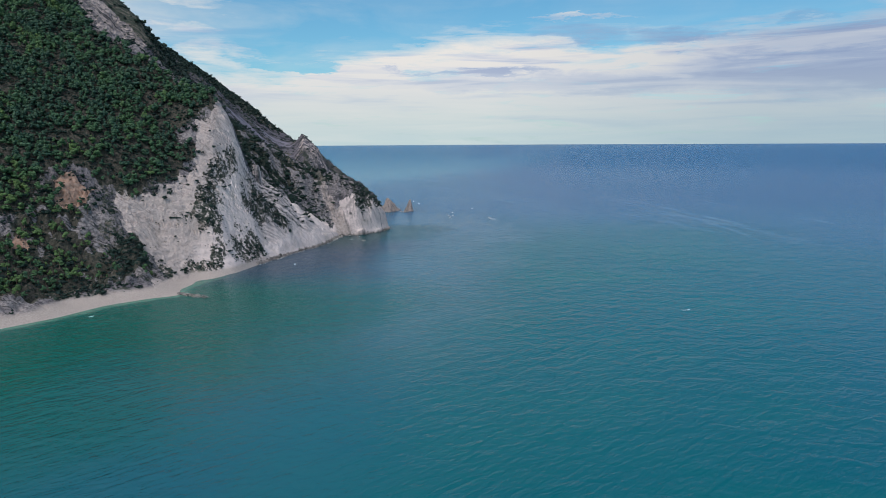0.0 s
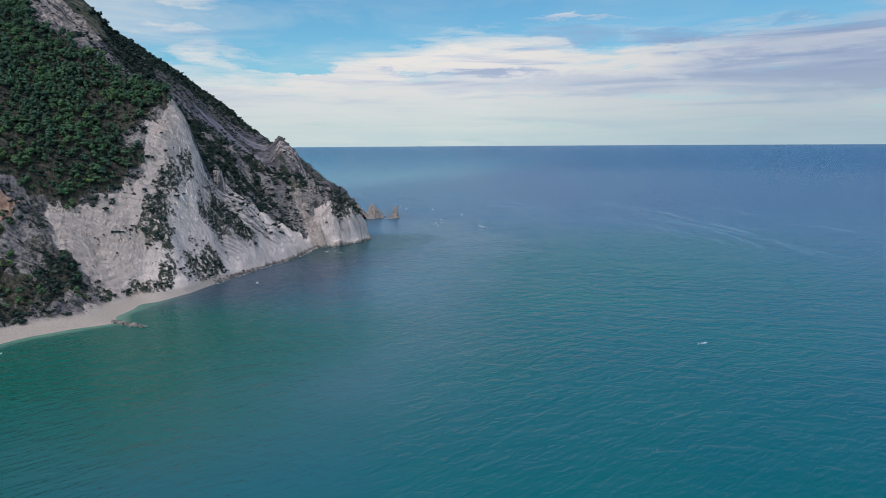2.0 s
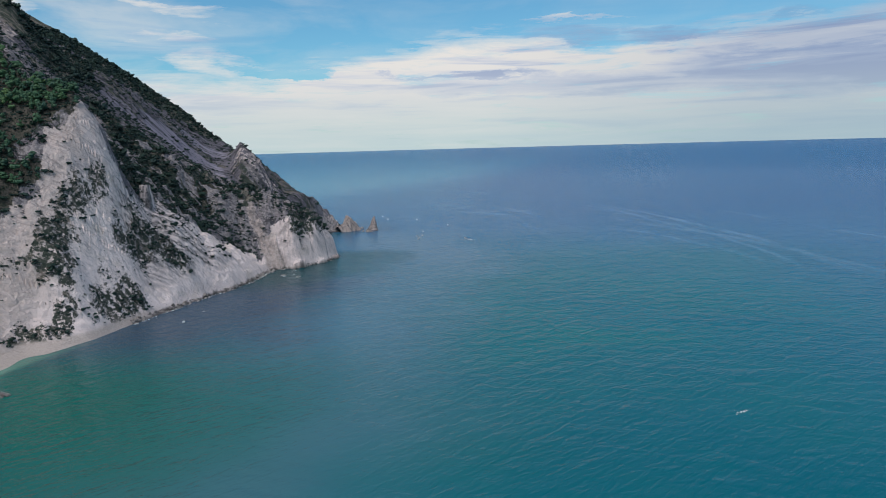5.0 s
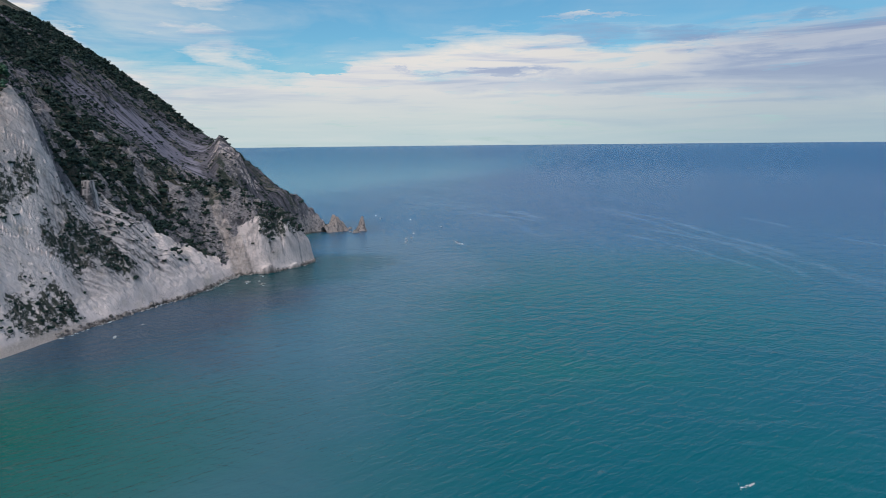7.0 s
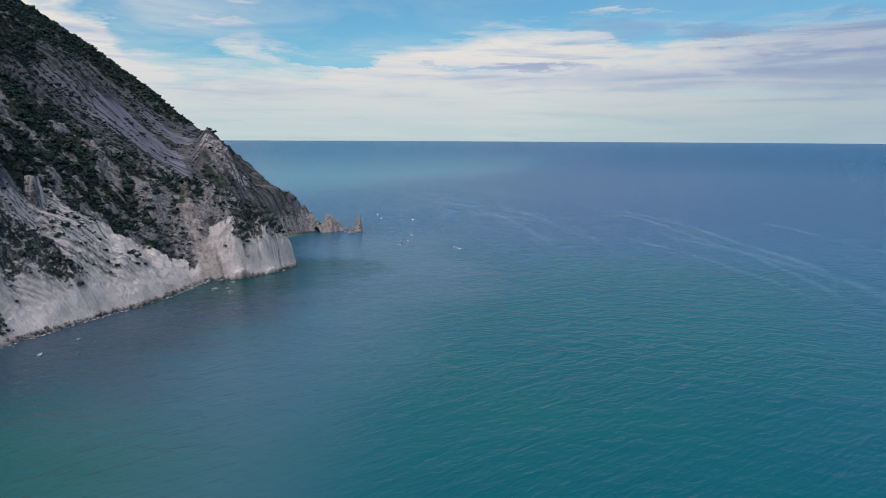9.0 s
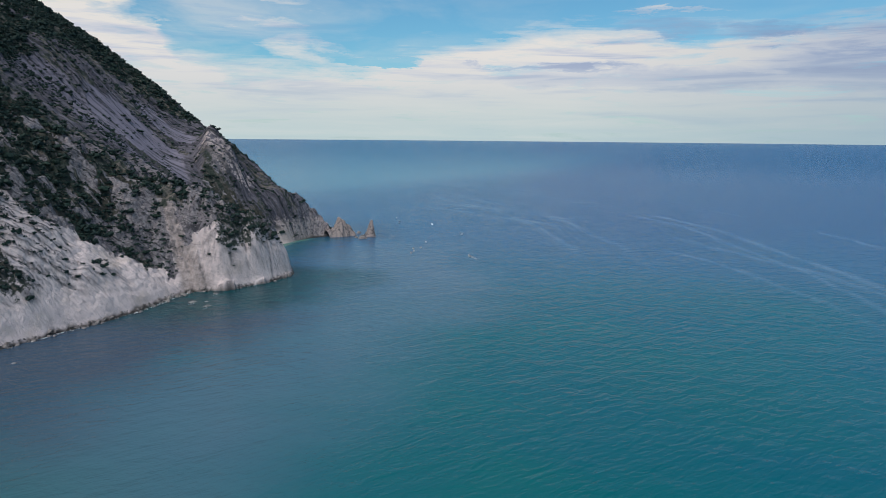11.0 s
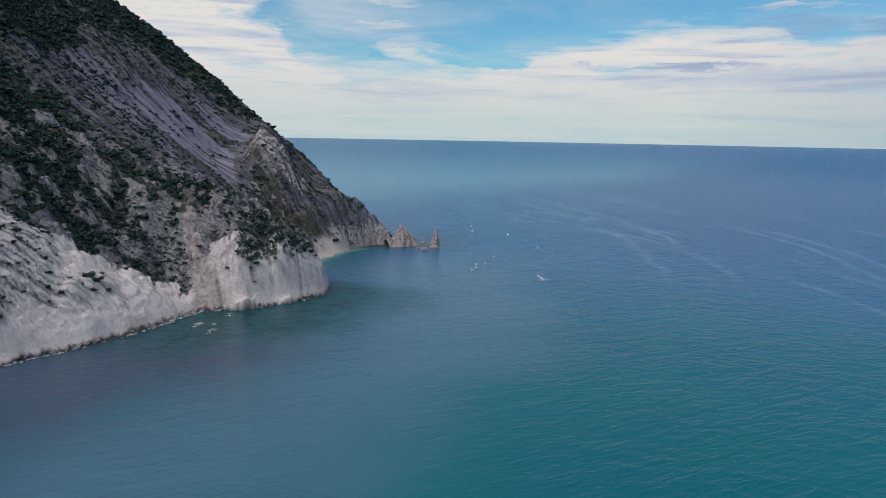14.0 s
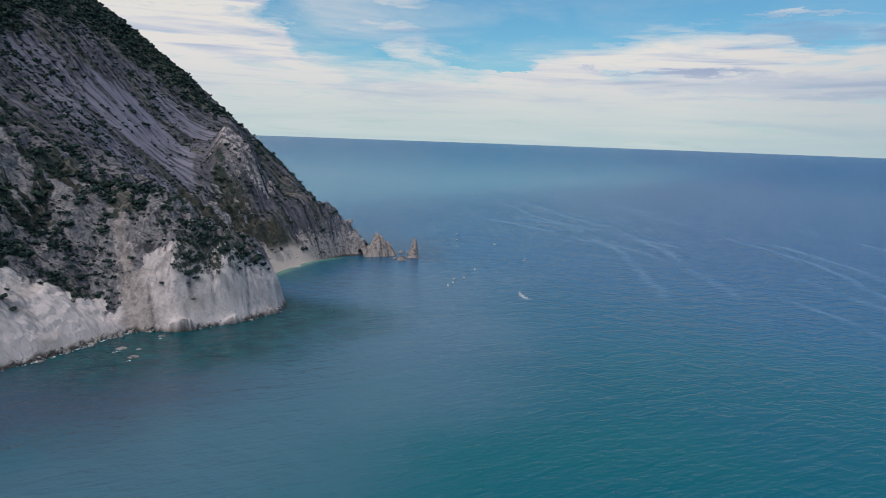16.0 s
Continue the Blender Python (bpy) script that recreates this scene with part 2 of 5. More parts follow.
    pebble = mix(t, ramp(t, speck, [(0.35, 0.0), (0.65, 1.0)]), (0.36, 0.31, 0.28), (0.52, 0.45, 0.41))
    # low scrub and dry grass between the rocks
    scrub = mix(t, ramp(t, fine, [(0.35, 0.0), (0.65, 1.0)]), (0.026, 0.040, 0.031), (0.072, 0.080, 0.066))
    scrub = mix(t, ramp(t, beds, [(0.50, 0.0), (0.58, 0.75)]), scrub, (0.20, 0.17, 0.145))
    soil = mix(t, ramp(t, fine, [(0.4, 0.0), (0.6, 1.0)]), (0.33, 0.20, 0.14), (0.42, 0.30, 0.24))
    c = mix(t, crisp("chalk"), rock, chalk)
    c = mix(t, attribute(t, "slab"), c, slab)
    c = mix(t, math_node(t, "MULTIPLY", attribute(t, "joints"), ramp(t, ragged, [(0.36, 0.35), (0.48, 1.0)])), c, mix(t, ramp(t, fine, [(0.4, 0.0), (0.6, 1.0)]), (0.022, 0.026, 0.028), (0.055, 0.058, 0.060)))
    c = mix(t, crisp("scrub"), c, scrub)
    ledge = mix(t, ramp(t, fine, [(0.40, 0.0), (0.56, 1.0)]), (0.125, 0.116, 0.121), (0.32, 0.29, 0.29))
    sward = mix(t, ramp(t, fine, [(0.36, 0.0), (0.62, 1.0)]), (0.030, 0.036, 0.028), (0.100, 0.090, 0.072))
    c = mix(t, crisp("grass", 3.0), c, sward)
    c = mix(t, crisp("outcrop"), c, mix(t, ramp(t, lens, [(0.38, 0.9), (0.45, 0.0)]), ledge, (0.06, 0.06, 0.062)))
    c = mix(t, crisp("litter"), c, mix(t, ramp(t, fine, [(0.40, 0.0), (0.62, 1.0)]), (0.026, 0.034, 0.025), (0.110, 0.095, 0.080)))
    c = mix(t, crisp("earth"), c, soil)
    c = mix(t, attribute(t, "beach"), c, pebble)
    c = mix(t, attribute(t, "wet"), c, mix(t, ramp(t, speck, [(0.4, 0.0), (0.6, 1.0)]), (0.035, 0.032, 0.03), (0.10, 0.09, 0.08)))
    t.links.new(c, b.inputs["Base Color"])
    b.inputs["Roughness"].default_value = 0.92
    b.inputs["Specular IOR Level"].default_value = 0.15
    smooth = math_node(t, "SUBTRACT", 1.0, math_node(t, "MULTIPLY", attribute(t, "slab"), 0.8))
    relief = math_node(t, "ADD", math_node(t, "MULTIPLY", beds, 0.8), math_node(t, "ADD", fine, math_node(t, "MULTIPLY", runnel, 0.5)))
    bump(t, b, math_node(t, "MULTIPLY", relief, smooth), 0.8, 1.8)
    return m


def leaf_material(name, shades, dry):
    """Foliage: each plant has its own green, each tuft its own lightness."""
    m, t, b = material(name)
    own = attribute(t, "tint")
    tuft = t.nodes.new("ShaderNodeNewGeometry").outputs["Random Per Island"]
    c = ramp(t, own, [(k / (len(shades) - 1), s) for k, s in enumerate(shades)])
    c = mix(t, math_node(t, "MULTIPLY", tuft, 0.55), c, dry)
    t.links.new(c, b.inputs["Base Color"])
    b.inputs["Roughness"].default_value = 0.75
    b.inputs["Specular IOR Level"].default_value = 0.25
    return m


def plain_material(name, colour, rough=0.6, metal=0.0, wear=0.15):
    m, t, b = material(name)
    place = t.nodes.new("ShaderNodeTexCoord").outputs["Object"]
    c = mix(t, ramp(t, noise_tex(t, place, 3.0, 5, 0.6), [(0.4, 0.0), (0.65, wear)]), colour, tuple(v * 0.45 for v in colour))
    t.links.new(c, b.inputs["Base Color"])
    b.inputs["Roughness"].default_value, b.inputs["Metallic"].default_value = rough, metal
    return m


def sea_material():
    m, t, b = material("sea_water")
    place = t.nodes.new("ShaderNodeNewGeometry").outputs["Position"]
    # wind waves, their crests lying north-east, rougher and calmer by patches
    lie = mapped(t, place, turn=(0, 0, -0.72))
    swell = noise_tex(t, mapped(t, lie, (0.042, 0.125, 0.1)), 1.0, 2, 0.5, 0.5)
    cross = noise_tex(t, mapped(t, mapped(t, place, turn=(0, 0, 0.35)), (0.05, 0.11, 0.1)), 1.0, 2, 0.5, 0.4)
    chop = noise_tex(t, mapped(t, lie, (0.16, 0.40, 0.3)), 1.0, 3, 0.6, 0.4)
    gusts = noise_tex(t, mapped(t, place, (0.008, 0.013, 0.01)), 1.0, 4, 0.6, 0.8)
    patches = noise_tex(t, place, 0.0045, 3, 0.5, 0.6)
    deep = mix(t, ramp(t, patches, [(0.40, 0.0), (0.62, 1.0)]), (0.001, 0.098, 0.122), (0.001, 0.110, 0.112))
    deep = mix(t, ramp(t, gusts, [(0.35, 0.0), (0.65, 0.35)]), deep, (0.001, 0.080, 0.128))
    # sky mirrored at low angles, put into the colour as bluer water far out
    c = mix(t, attribute(t, "grazing_sky"), deep, (0.021, 0.100, 0.205))
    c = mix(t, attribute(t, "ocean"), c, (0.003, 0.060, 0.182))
    # glare of the low sky on the north-western sea, painted as a lighter tone
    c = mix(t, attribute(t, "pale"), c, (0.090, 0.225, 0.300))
    # sheen of bright sky off the coast, painted into the water as lavender-grey
    c = mix(t, attribute(t, "sheen_band"), c, (0.078, 0.142, 0.205))
    c = mix(t, attribute(t, "shallow"), c, (0.001, 0.094, 0.076))
    # dark bed and reef tones, with the cliff's dark reflection painted in
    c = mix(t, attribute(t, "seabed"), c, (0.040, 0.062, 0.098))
    c = mix(t, attribute(t, "reef"), c, mix(t, ramp(t, noise_tex(t, place, 0.09, 4, 0.6), [(0.4, 0.0), (0.6, 1.0)]), (0.003, 0.036, 0.046), (0.004, 0.066, 0.072)))
    c = mix(t, attribute(t, "edge"), c, (0.10, 0.22, 0.17))
    # slicks: long arcs round the headland, the sky they mirror painted as paler colour
    wave = math_node(t, "MULTIPLY", math_node(t, "SUBTRACT", noise_tex(t, place, 0.0028, 4, 0.5), 0.5), 110)

    def arc(cx, cy, radius, wide):
        n = t.nodes.new("ShaderNodeVectorMath")
        n.operation = "DISTANCE"
        t.links.new(place, n.inputs[0])
        n.inputs[1].default_value = (cx, cy, 0)
        off = math_node(t, "ABSOLUTE", math_node(t, "ADD", math_node(t, "SUBTRACT", n.outputs["Value"], radius), wave))
        return math_node(t, "SUBTRACT", 1.0, math_node(t, "DIVIDE", off, wide * 1.5), clamp=True)

    thread = arc(-1394, 930, 1824, 7)
    for cx, cy, radius, wide in ((-1394, 930, 1788, 5), (-1394, 930, 1640, 6), (-1394, 930, 1585, 5), (-700, 700, 1148, 7), (-700, 700, 1075, 5), (-1394, 930, 1960, 4)):
        thread = math_node(t, "MAXIMUM", thread, arc(cx, cy, radius, wide))
    broken = ramp(t, noise_tex(t, place, 0.006, 4, 0.65), [(0.40, 0.0), (0.58, 1.0)])
    thread = math_node(t, "MULTIPLY", math_node(t, "MULTIPLY", thread, broken), attribute(t, "lanes"))
    c = mix(t, math_node(t, "MULTIPLY", thread, 0.38), c, (0.20, 0.29, 0.37))
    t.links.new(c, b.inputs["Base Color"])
    b.inputs["Roughness"].default_value = 0.26
    b.inputs["IOR"].default_value = 1.33
    b.inputs["Specular IOR Level"].default_value = 0.5
    b.inputs["Specular Tint"].default_value = (0.5, 0.75, 1.0, 1)
    waves = math_node(t, "ADD", math_node(t, "MULTIPLY", swell, 0.55), math_node(t, "ADD", math_node(t, "MULTIPLY", cross, 0.45), math_node(t, "MULTIPLY", chop, 0.36)))
    waves = math_node(t, "MULTIPLY", waves, ramp(t, gusts, [(0.3, 0.65), (0.65, 1.0)]))
    bump(t, b, waves, 0.66, 2.8)
    return m


HILL, SEA = land_material(), sea_material()
PINE = leaf_material("pine_leaves", [(0.024, 0.062, 0.050), (0.028, 0.076, 0.054), (0.028, 0.074, 0.060), (0.038, 0.098, 0.058), (0.048, 0.118, 0.060),
                                     (0.062, 0.138, 0.056), (0.086, 0.164, 0.056), (0.130, 0.205, 0.060)], (0.105, 0.170, 0.085))
BUSH = leaf_material("bush_leaves", [(0.010, 0.027, 0.026), (0.015, 0.036, 0.028), (0.012, 0.031, 0.031), (0.022, 0.046, 0.030)],
                     (0.040, 0.062, 0.047))
BARK = plain_material("bark", (0.16, 0.12, 0.09), 0.9)
STACK_ROCK = rock_material("stack_rock", (0.32, 0.27, 0.245), (0.21, 0.185, 0.18), (0.06, 0.056, 0.058))
SHORE_ROCK = rock_material("shore_rock", (0.30, 0.27, 0.25), (0.17, 0.155, 0.15), (0.05, 0.047, 0.045))
GEL, TRIM = plain_material("white_gelcoat", (0.80, 0.80, 0.78), 0.25), plain_material("blue_trim", (0.05, 0.09, 0.20), 0.4)
CUSHION, MOTOR = plain_material("cushion", (0.42, 0.40, 0.37), 0.8), plain_material("black_cowling", (0.03, 0.03, 0.035), 0.35)
RED, FOAM = plain_material("orange_plastic", (0.55, 0.10, 0.03), 0.5), plain_material("foam", (0.75, 0.80, 0.80), 0.9, wear=0.3)
SCREEN = plain_material("tinted_screen", (0.06, 0.08, 0.09), 0.08)
# ---- the lie of the land: coast, crests and gullies as lines of (east, north, height) ----
SHORE = [(-1500, -900), (-900, -350), (-600, 20), (-430, 250), (-330, 380), (-290, 435), (-269, 463), (-250, 500),
         (-229, 521), (-214, 530), (-209, 536), (-217, 552), (-213, 575), (-205, 596), (-194, 624), (-183, 667), (-177, 690), (-168, 720), (-159, 755), (-146, 780),
         (-138, 815), (-135, 850), (-132, 874), (-116, 881), (-99, 894), (-84, 920), (-75, 952), (-82, 975),
         (-114, 1008), (-141, 1048), (-142, 1089), (-141, 1114), (-136, 1142), (-127, 1167), (-112, 1184), (-98, 1198), (-106, 1216), (-150, 1262),
         (-195, 1350), (-232, 1425), (-300, 1500), (-420, 1590), (-700, 1800), (-1500, 2300)]
LAND = {
    "beach": [(-203, 622, 5), (-238, 573, 5), (-262, 520, 5), (-285, 500, 5), (-226, 606, 5), (-186, 676, 6),
        (-157, 1085, 7), (-153, 1118, 7), (-248, 556, 13), (-247, 588, 18)],
    "foot_of_wood": [(-267, 533, 13), (-283, 522, 18), (-330, 470, 30), (-224, 628, 33), (-262, 591, 38), (-270, 573, 38),
        (-268, 577, 40), (-237, 622, 41), (-400, 420, 41), (-255, 614, 47), (-212, 644, 49), (-294, 564, 49)],
    "wood_low": [(-229, 636, 54), (-297, 572, 59), (-253, 625, 69), (-251, 645, 83), (-240, 655, 88), (-316, 592, 97),
        (-283, 628, 100), (-400, 520, 104), (-520, 420, 110)],
    "wood_high": [(-236, 672, 106), (-283, 651, 122), (-267, 679, 129), (-333, 624, 132), (-313, 644, 133), (-240, 703, 148),
        (-275, 716, 163), (-329, 678, 163), (-354, 662, 165), (-440, 600, 170), (-308, 708, 170), (-366, 714, 199),
        (-600, 500, 200), (-340, 734, 201)],
    "spire_crest": [(-221, 720, 146), (-232, 732, 162), (-250, 734, 170), (-272, 738, 179), (-308, 749, 202), (-340, 765, 222),
        (-402, 753, 229), (-384, 781, 245), (-460, 760, 262), (-560, 760, 300)],
    "white_cliff": [(-194, 656, 10), (-179, 712, 12), (-182, 726, 31), (-192, 699, 32), (-193, 709, 33),
        (-206, 660, 34), (-189, 726, 45), (-195, 740, 61), (-198, 751, 67), (-203, 716, 73), (-213, 690, 84),
        (-227, 677, 102), (-218, 696, 105), (-227, 683, 116), (-224, 699, 127)],
    "behind_spire": [(-160, 762, 9), (-151, 839, 19),
        (-167, 750, 20), (-156, 813, 24), (-159, 792, 26), (-172, 819, 39), (-173, 799, 42), (-176, 756, 42),
        (-175, 778, 44), (-175, 802, 45), (-181, 783, 55), (-187, 767, 59), (-203, 777, 75), (-220, 764, 91),
        (-216, 789, 91), (-212, 734, 106), (-252, 822, 121), (-235, 762, 123), (-265, 833, 139)],
    "gully": [(-161, 864, 28), (-152, 882, 28), (-167, 848, 33), (-166, 883, 43), (-181, 838, 45), (-180, 869, 49),
        (-177, 883, 65), (-199, 872, 72), (-194, 882, 77), (-213, 864, 89), (-199, 900, 94), (-232, 849, 101),
        (-220, 893, 108), (-240, 846, 110), (-224, 870, 111), (-240, 886, 123), (-249, 863, 126)],
    "point": [(-93, 908, 11), (-82, 937, 15), (-83, 955, 17), (-127, 883, 22),
        (-112, 889, 23), (-92, 918, 30), (-100, 970, 30), (-109, 902, 34), (-94, 948, 35), (-112, 893, 37),
        (-97, 957, 38), (-98, 932, 40), (-141, 890, 43), (-111, 929, 45), (-106, 917, 46), (-107, 941, 49),
        (-118, 908, 58), (-133, 899, 59), (-158, 895, 62), (-131, 914, 73), (-149, 923, 76), (-181, 904, 81),
        (-172, 920, 81)],
    "bay": [(-137, 1103, 1), (-141, 1158, 31), (-180, 1123, 57), (-219, 1102, 84), (-252, 1091, 95), (-253, 1051, 95),
        (-268, 1087, 105), (-237, 974, 105), (-267, 1024, 112), (-274, 1039, 115), (-286, 1016, 129)],
    "slab": [(-237, 1126, 114), (-259, 1140, 116), (-280, 1175, 128), (-304, 1023, 137), (-302, 1107, 147),
        (-309, 1169, 150), (-319, 1040, 155), (-318, 1120, 161), (-327, 1009, 163), (-338, 1161, 174),
        (-343, 987, 179), (-337, 1091, 187), (-351, 1035, 189), (-355, 1130, 190), (-370, 1018, 204),
        (-357, 1084, 208), (-380, 1064, 224)],
    "pinnacle_crest": [(-150, 1174, 36), (-154, 1146, 52), (-170, 1128, 54),
        (-176, 1148, 62), (-190, 1138, 78), (-204, 1128, 86), (-215, 1134, 104), (-222, 1121, 105),
        (-229, 1137, 134), (-222, 1142, 121), (-236, 1140, 126), (-252, 1138, 112),
        (-210, 1148, 105), (-174, 1156, 74), (-141, 1170, 45), (-120, 1188, 18), (-136, 1176, 33)],
    "upper_slope": [(-284, 999, 141), (-277, 936, 145), (-305, 941, 167), (-342, 960, 193), (-330, 860, 198), (-333, 932, 200),
        (-345, 900, 207), (-363, 1055, 214), (-400, 884, 259), (-430, 975, 264), (-384, 903, 272),
        (-398, 908, 286), (-440, 925, 326)],
    "skyline": [(-230, 1240, 85), (-330, 1290, 130), (-276, 1196, 137), (-301, 1201, 154), (-317, 1196, 171),
        (-450, 1310, 190), (-341, 1196, 191), (-380, 1197, 218), (-415, 1198, 243), (-445, 1200, 260),
        (-500, 1202, 296), (-520, 1050, 315), (-540, 1205, 318), (-1100, 300, 330), (-640, 1210, 370),
        (-800, 700, 400), (-800, 1100, 430)],
}


def terrain_model():
    """The smooth height of the land: a spline surface through the lines above, level with the sea along the coast."""
    rows = [p for line in LAND.values() for p in line]
    shore = np.array(SHORE, float)
    for (x0, y0), (x1, y1) in zip(shore[:-1], shore[1:]):
        away = math.hypot(x1 - x0, y1 - y0)
        for k in range(max(1, round(away / 15))):
            f = k / max(1, round(away / 15))
            x, y = x0 + f * (x1 - x0), y0 + f * (y1 - y0)
            east, north = (y1 - y0) / away, -(x1 - x0) / away
            rows += [(x, y, 0), (x + 30 * east, y + 30 * north, -9)]
    p = np.array(rows)
    n = len(p)
    a = np.zeros((n + 3, n + 3))
    a[:n, :n] = -np.sqrt((p[:, None, 0] - p[None, :, 0]) ** 2 + (p[:, None, 1] - p[None, :, 1]) ** 2 + 36) + 1.5 * np.eye(n)
    a[:n, n:] = np.c_[np.ones(n), p[:, :2] / 100]
    a[n:, :n] = a[:n, n:].T
    w = np.linalg.solve(a, np.r_[p[:, 2], 0, 0, 0])

    def height(x, y):
        z = w[n] + w[n + 1] * x / 100 + w[n + 2] * y / 100
        for (px, py, _), k in zip(p, w):
            z = z - k * np.sqrt((x - px) ** 2 + (y - py) ** 2 + 36)
        return z

    return height


# ---- land and sea ----
def part(name, bm, mat, parent=None, label=""):
    me = bpy.data.meshes.new(name)
    bm.to_mesh(me)
    bm.free()
    me.materials.append(mat)
    ob = new(name, me)
    ob.parent = parent
    return tagged(ob, label)


def grid_mesh(name, xs, ys, z, mat, attributes=(), smooth=True):
    nx, ny = len(xs), len(ys)
    X, Y = np.meshgrid(xs, ys)
    co = np.c_[X.ravel(), Y.ravel(), z.ravel()].astype(np.float32)
    k = np.arange(nx * ny).reshape(ny, nx)
    quads = np.stack([k[:-1, :-1], k[:-1, 1:], k[1:, 1:], k[1:, :-1]], -1).reshape(-1, 4)
    me = bpy.data.meshes.new(name)
    me.vertices.add(len(co))
    me.vertices.foreach_set("co", co.ravel())
    me.loops.add(quads.size)
    me.loops.foreach_set("vertex_index", quads.ravel().astype(np.int32))
    me.polygons.add(len(quads))
    me.polygons.foreach_set("loop_start", np.arange(0, quads.size, 4, dtype=np.int32))
    me.update(calc_edges=True)
    me.polygons.foreach_set("use_smooth", np.full(len(quads), smooth))
    me.materials.append(mat)
    for key, values in attributes:
        a = me.attributes.new(key, "FLOAT", "POINT")
        a.data.foreach_set("value", np.asarray(values, np.float32).ravel())
    return new(name, me)


def lattice(x, y, seed):
    """Random values on whole numbers, from -1 to 1."""
    n = np.sin(x * 127.1 + y * 311.7 + seed * 74.7) * 43758.5453
    return 2 * (n - np.floor(n)) - 1


def value_noise(x, y, seed=0):
    x0, y0 = np.floor(x), np.floor(y)
    u, v = x - x0, y - y0
    u, v = u * u * (3 - 2 * u), v * v * (3 - 2 * v)
    a, b = lattice(x0, y0, seed), lattice(x0 + 1, y0, seed)
    c, d = lattice(x0, y0 + 1, seed), lattice(x0 + 1, y0 + 1, seed)
    return a + u * (b - a) + v * (c - a) + u * v * (a - b - c + d)


def fractal(x, y, octaves=4, seed=0, gain=0.5):
    z, k = 0.0, 1.0
    for o in range(octaves):
        z, k = z + k * value_noise(x * 2**o, y * 2**o, seed + o), k * gain
    return z


def ribs(x, y, seed=0, octaves=4):
    """Sharp-crested noise, 0 to 1."""
    z, k, total = 0.0, 1.0, 0.0
    for o in range(octaves):
        z, k, total = z + k * (1 - np.abs(value_noise(x * 2**o, y * 2**o, seed + o))), k * 0.5, total + k
    return z / total


def steps(start, stop, fine0, fine1, fine, grow=1.18):
    """Grid lines, fine between fine0 and fine1 and ever wider outside."""
    mid = list(np.arange(fine0, fine1 + fine / 2, fine))
    low, high, d = [], [], fine
    at = fine0
    while at > start:
        d *= grow
        at -= d
        low.append(max(at, start))
    d, at = fine, fine1
    while at < stop:
        d *= grow
        at += d
        high.append(min(at, stop))
    return np.array(low[::-1] + mid + high)


smooth_height = terrain_model()


def inside(x, y, polygon):
    """How far inside a polygon of the plan, in metres (negative outside)."""
    p = np.array(polygon, float)
    best = np.full(np.shape(x), 1e9)
    odd = np.zeros(np.shape(x), bool)
    for (ax, ay), (bx, by) in zip(p, np.roll(p, -1, 0)):
        ex, ey = bx - ax, by - ay
        f = np.clip(((x - ax) * ex + (y - ay) * ey) / (ex * ex + ey * ey), 0, 1)
        best = np.minimum(best, np.hypot(x - ax - f * ex, y - ay - f * ey))
        odd ^= ((ay > y) != (by > y)) & (x < ax + (y - ay) * ex / (ey if ey else 1e-9))
    return np.where(odd, best, -best)


def soft_step(v, a, b):
    f = np.clip((v - a) / (b - a), 0, 1)
    return f * f * (3 - 2 * f)


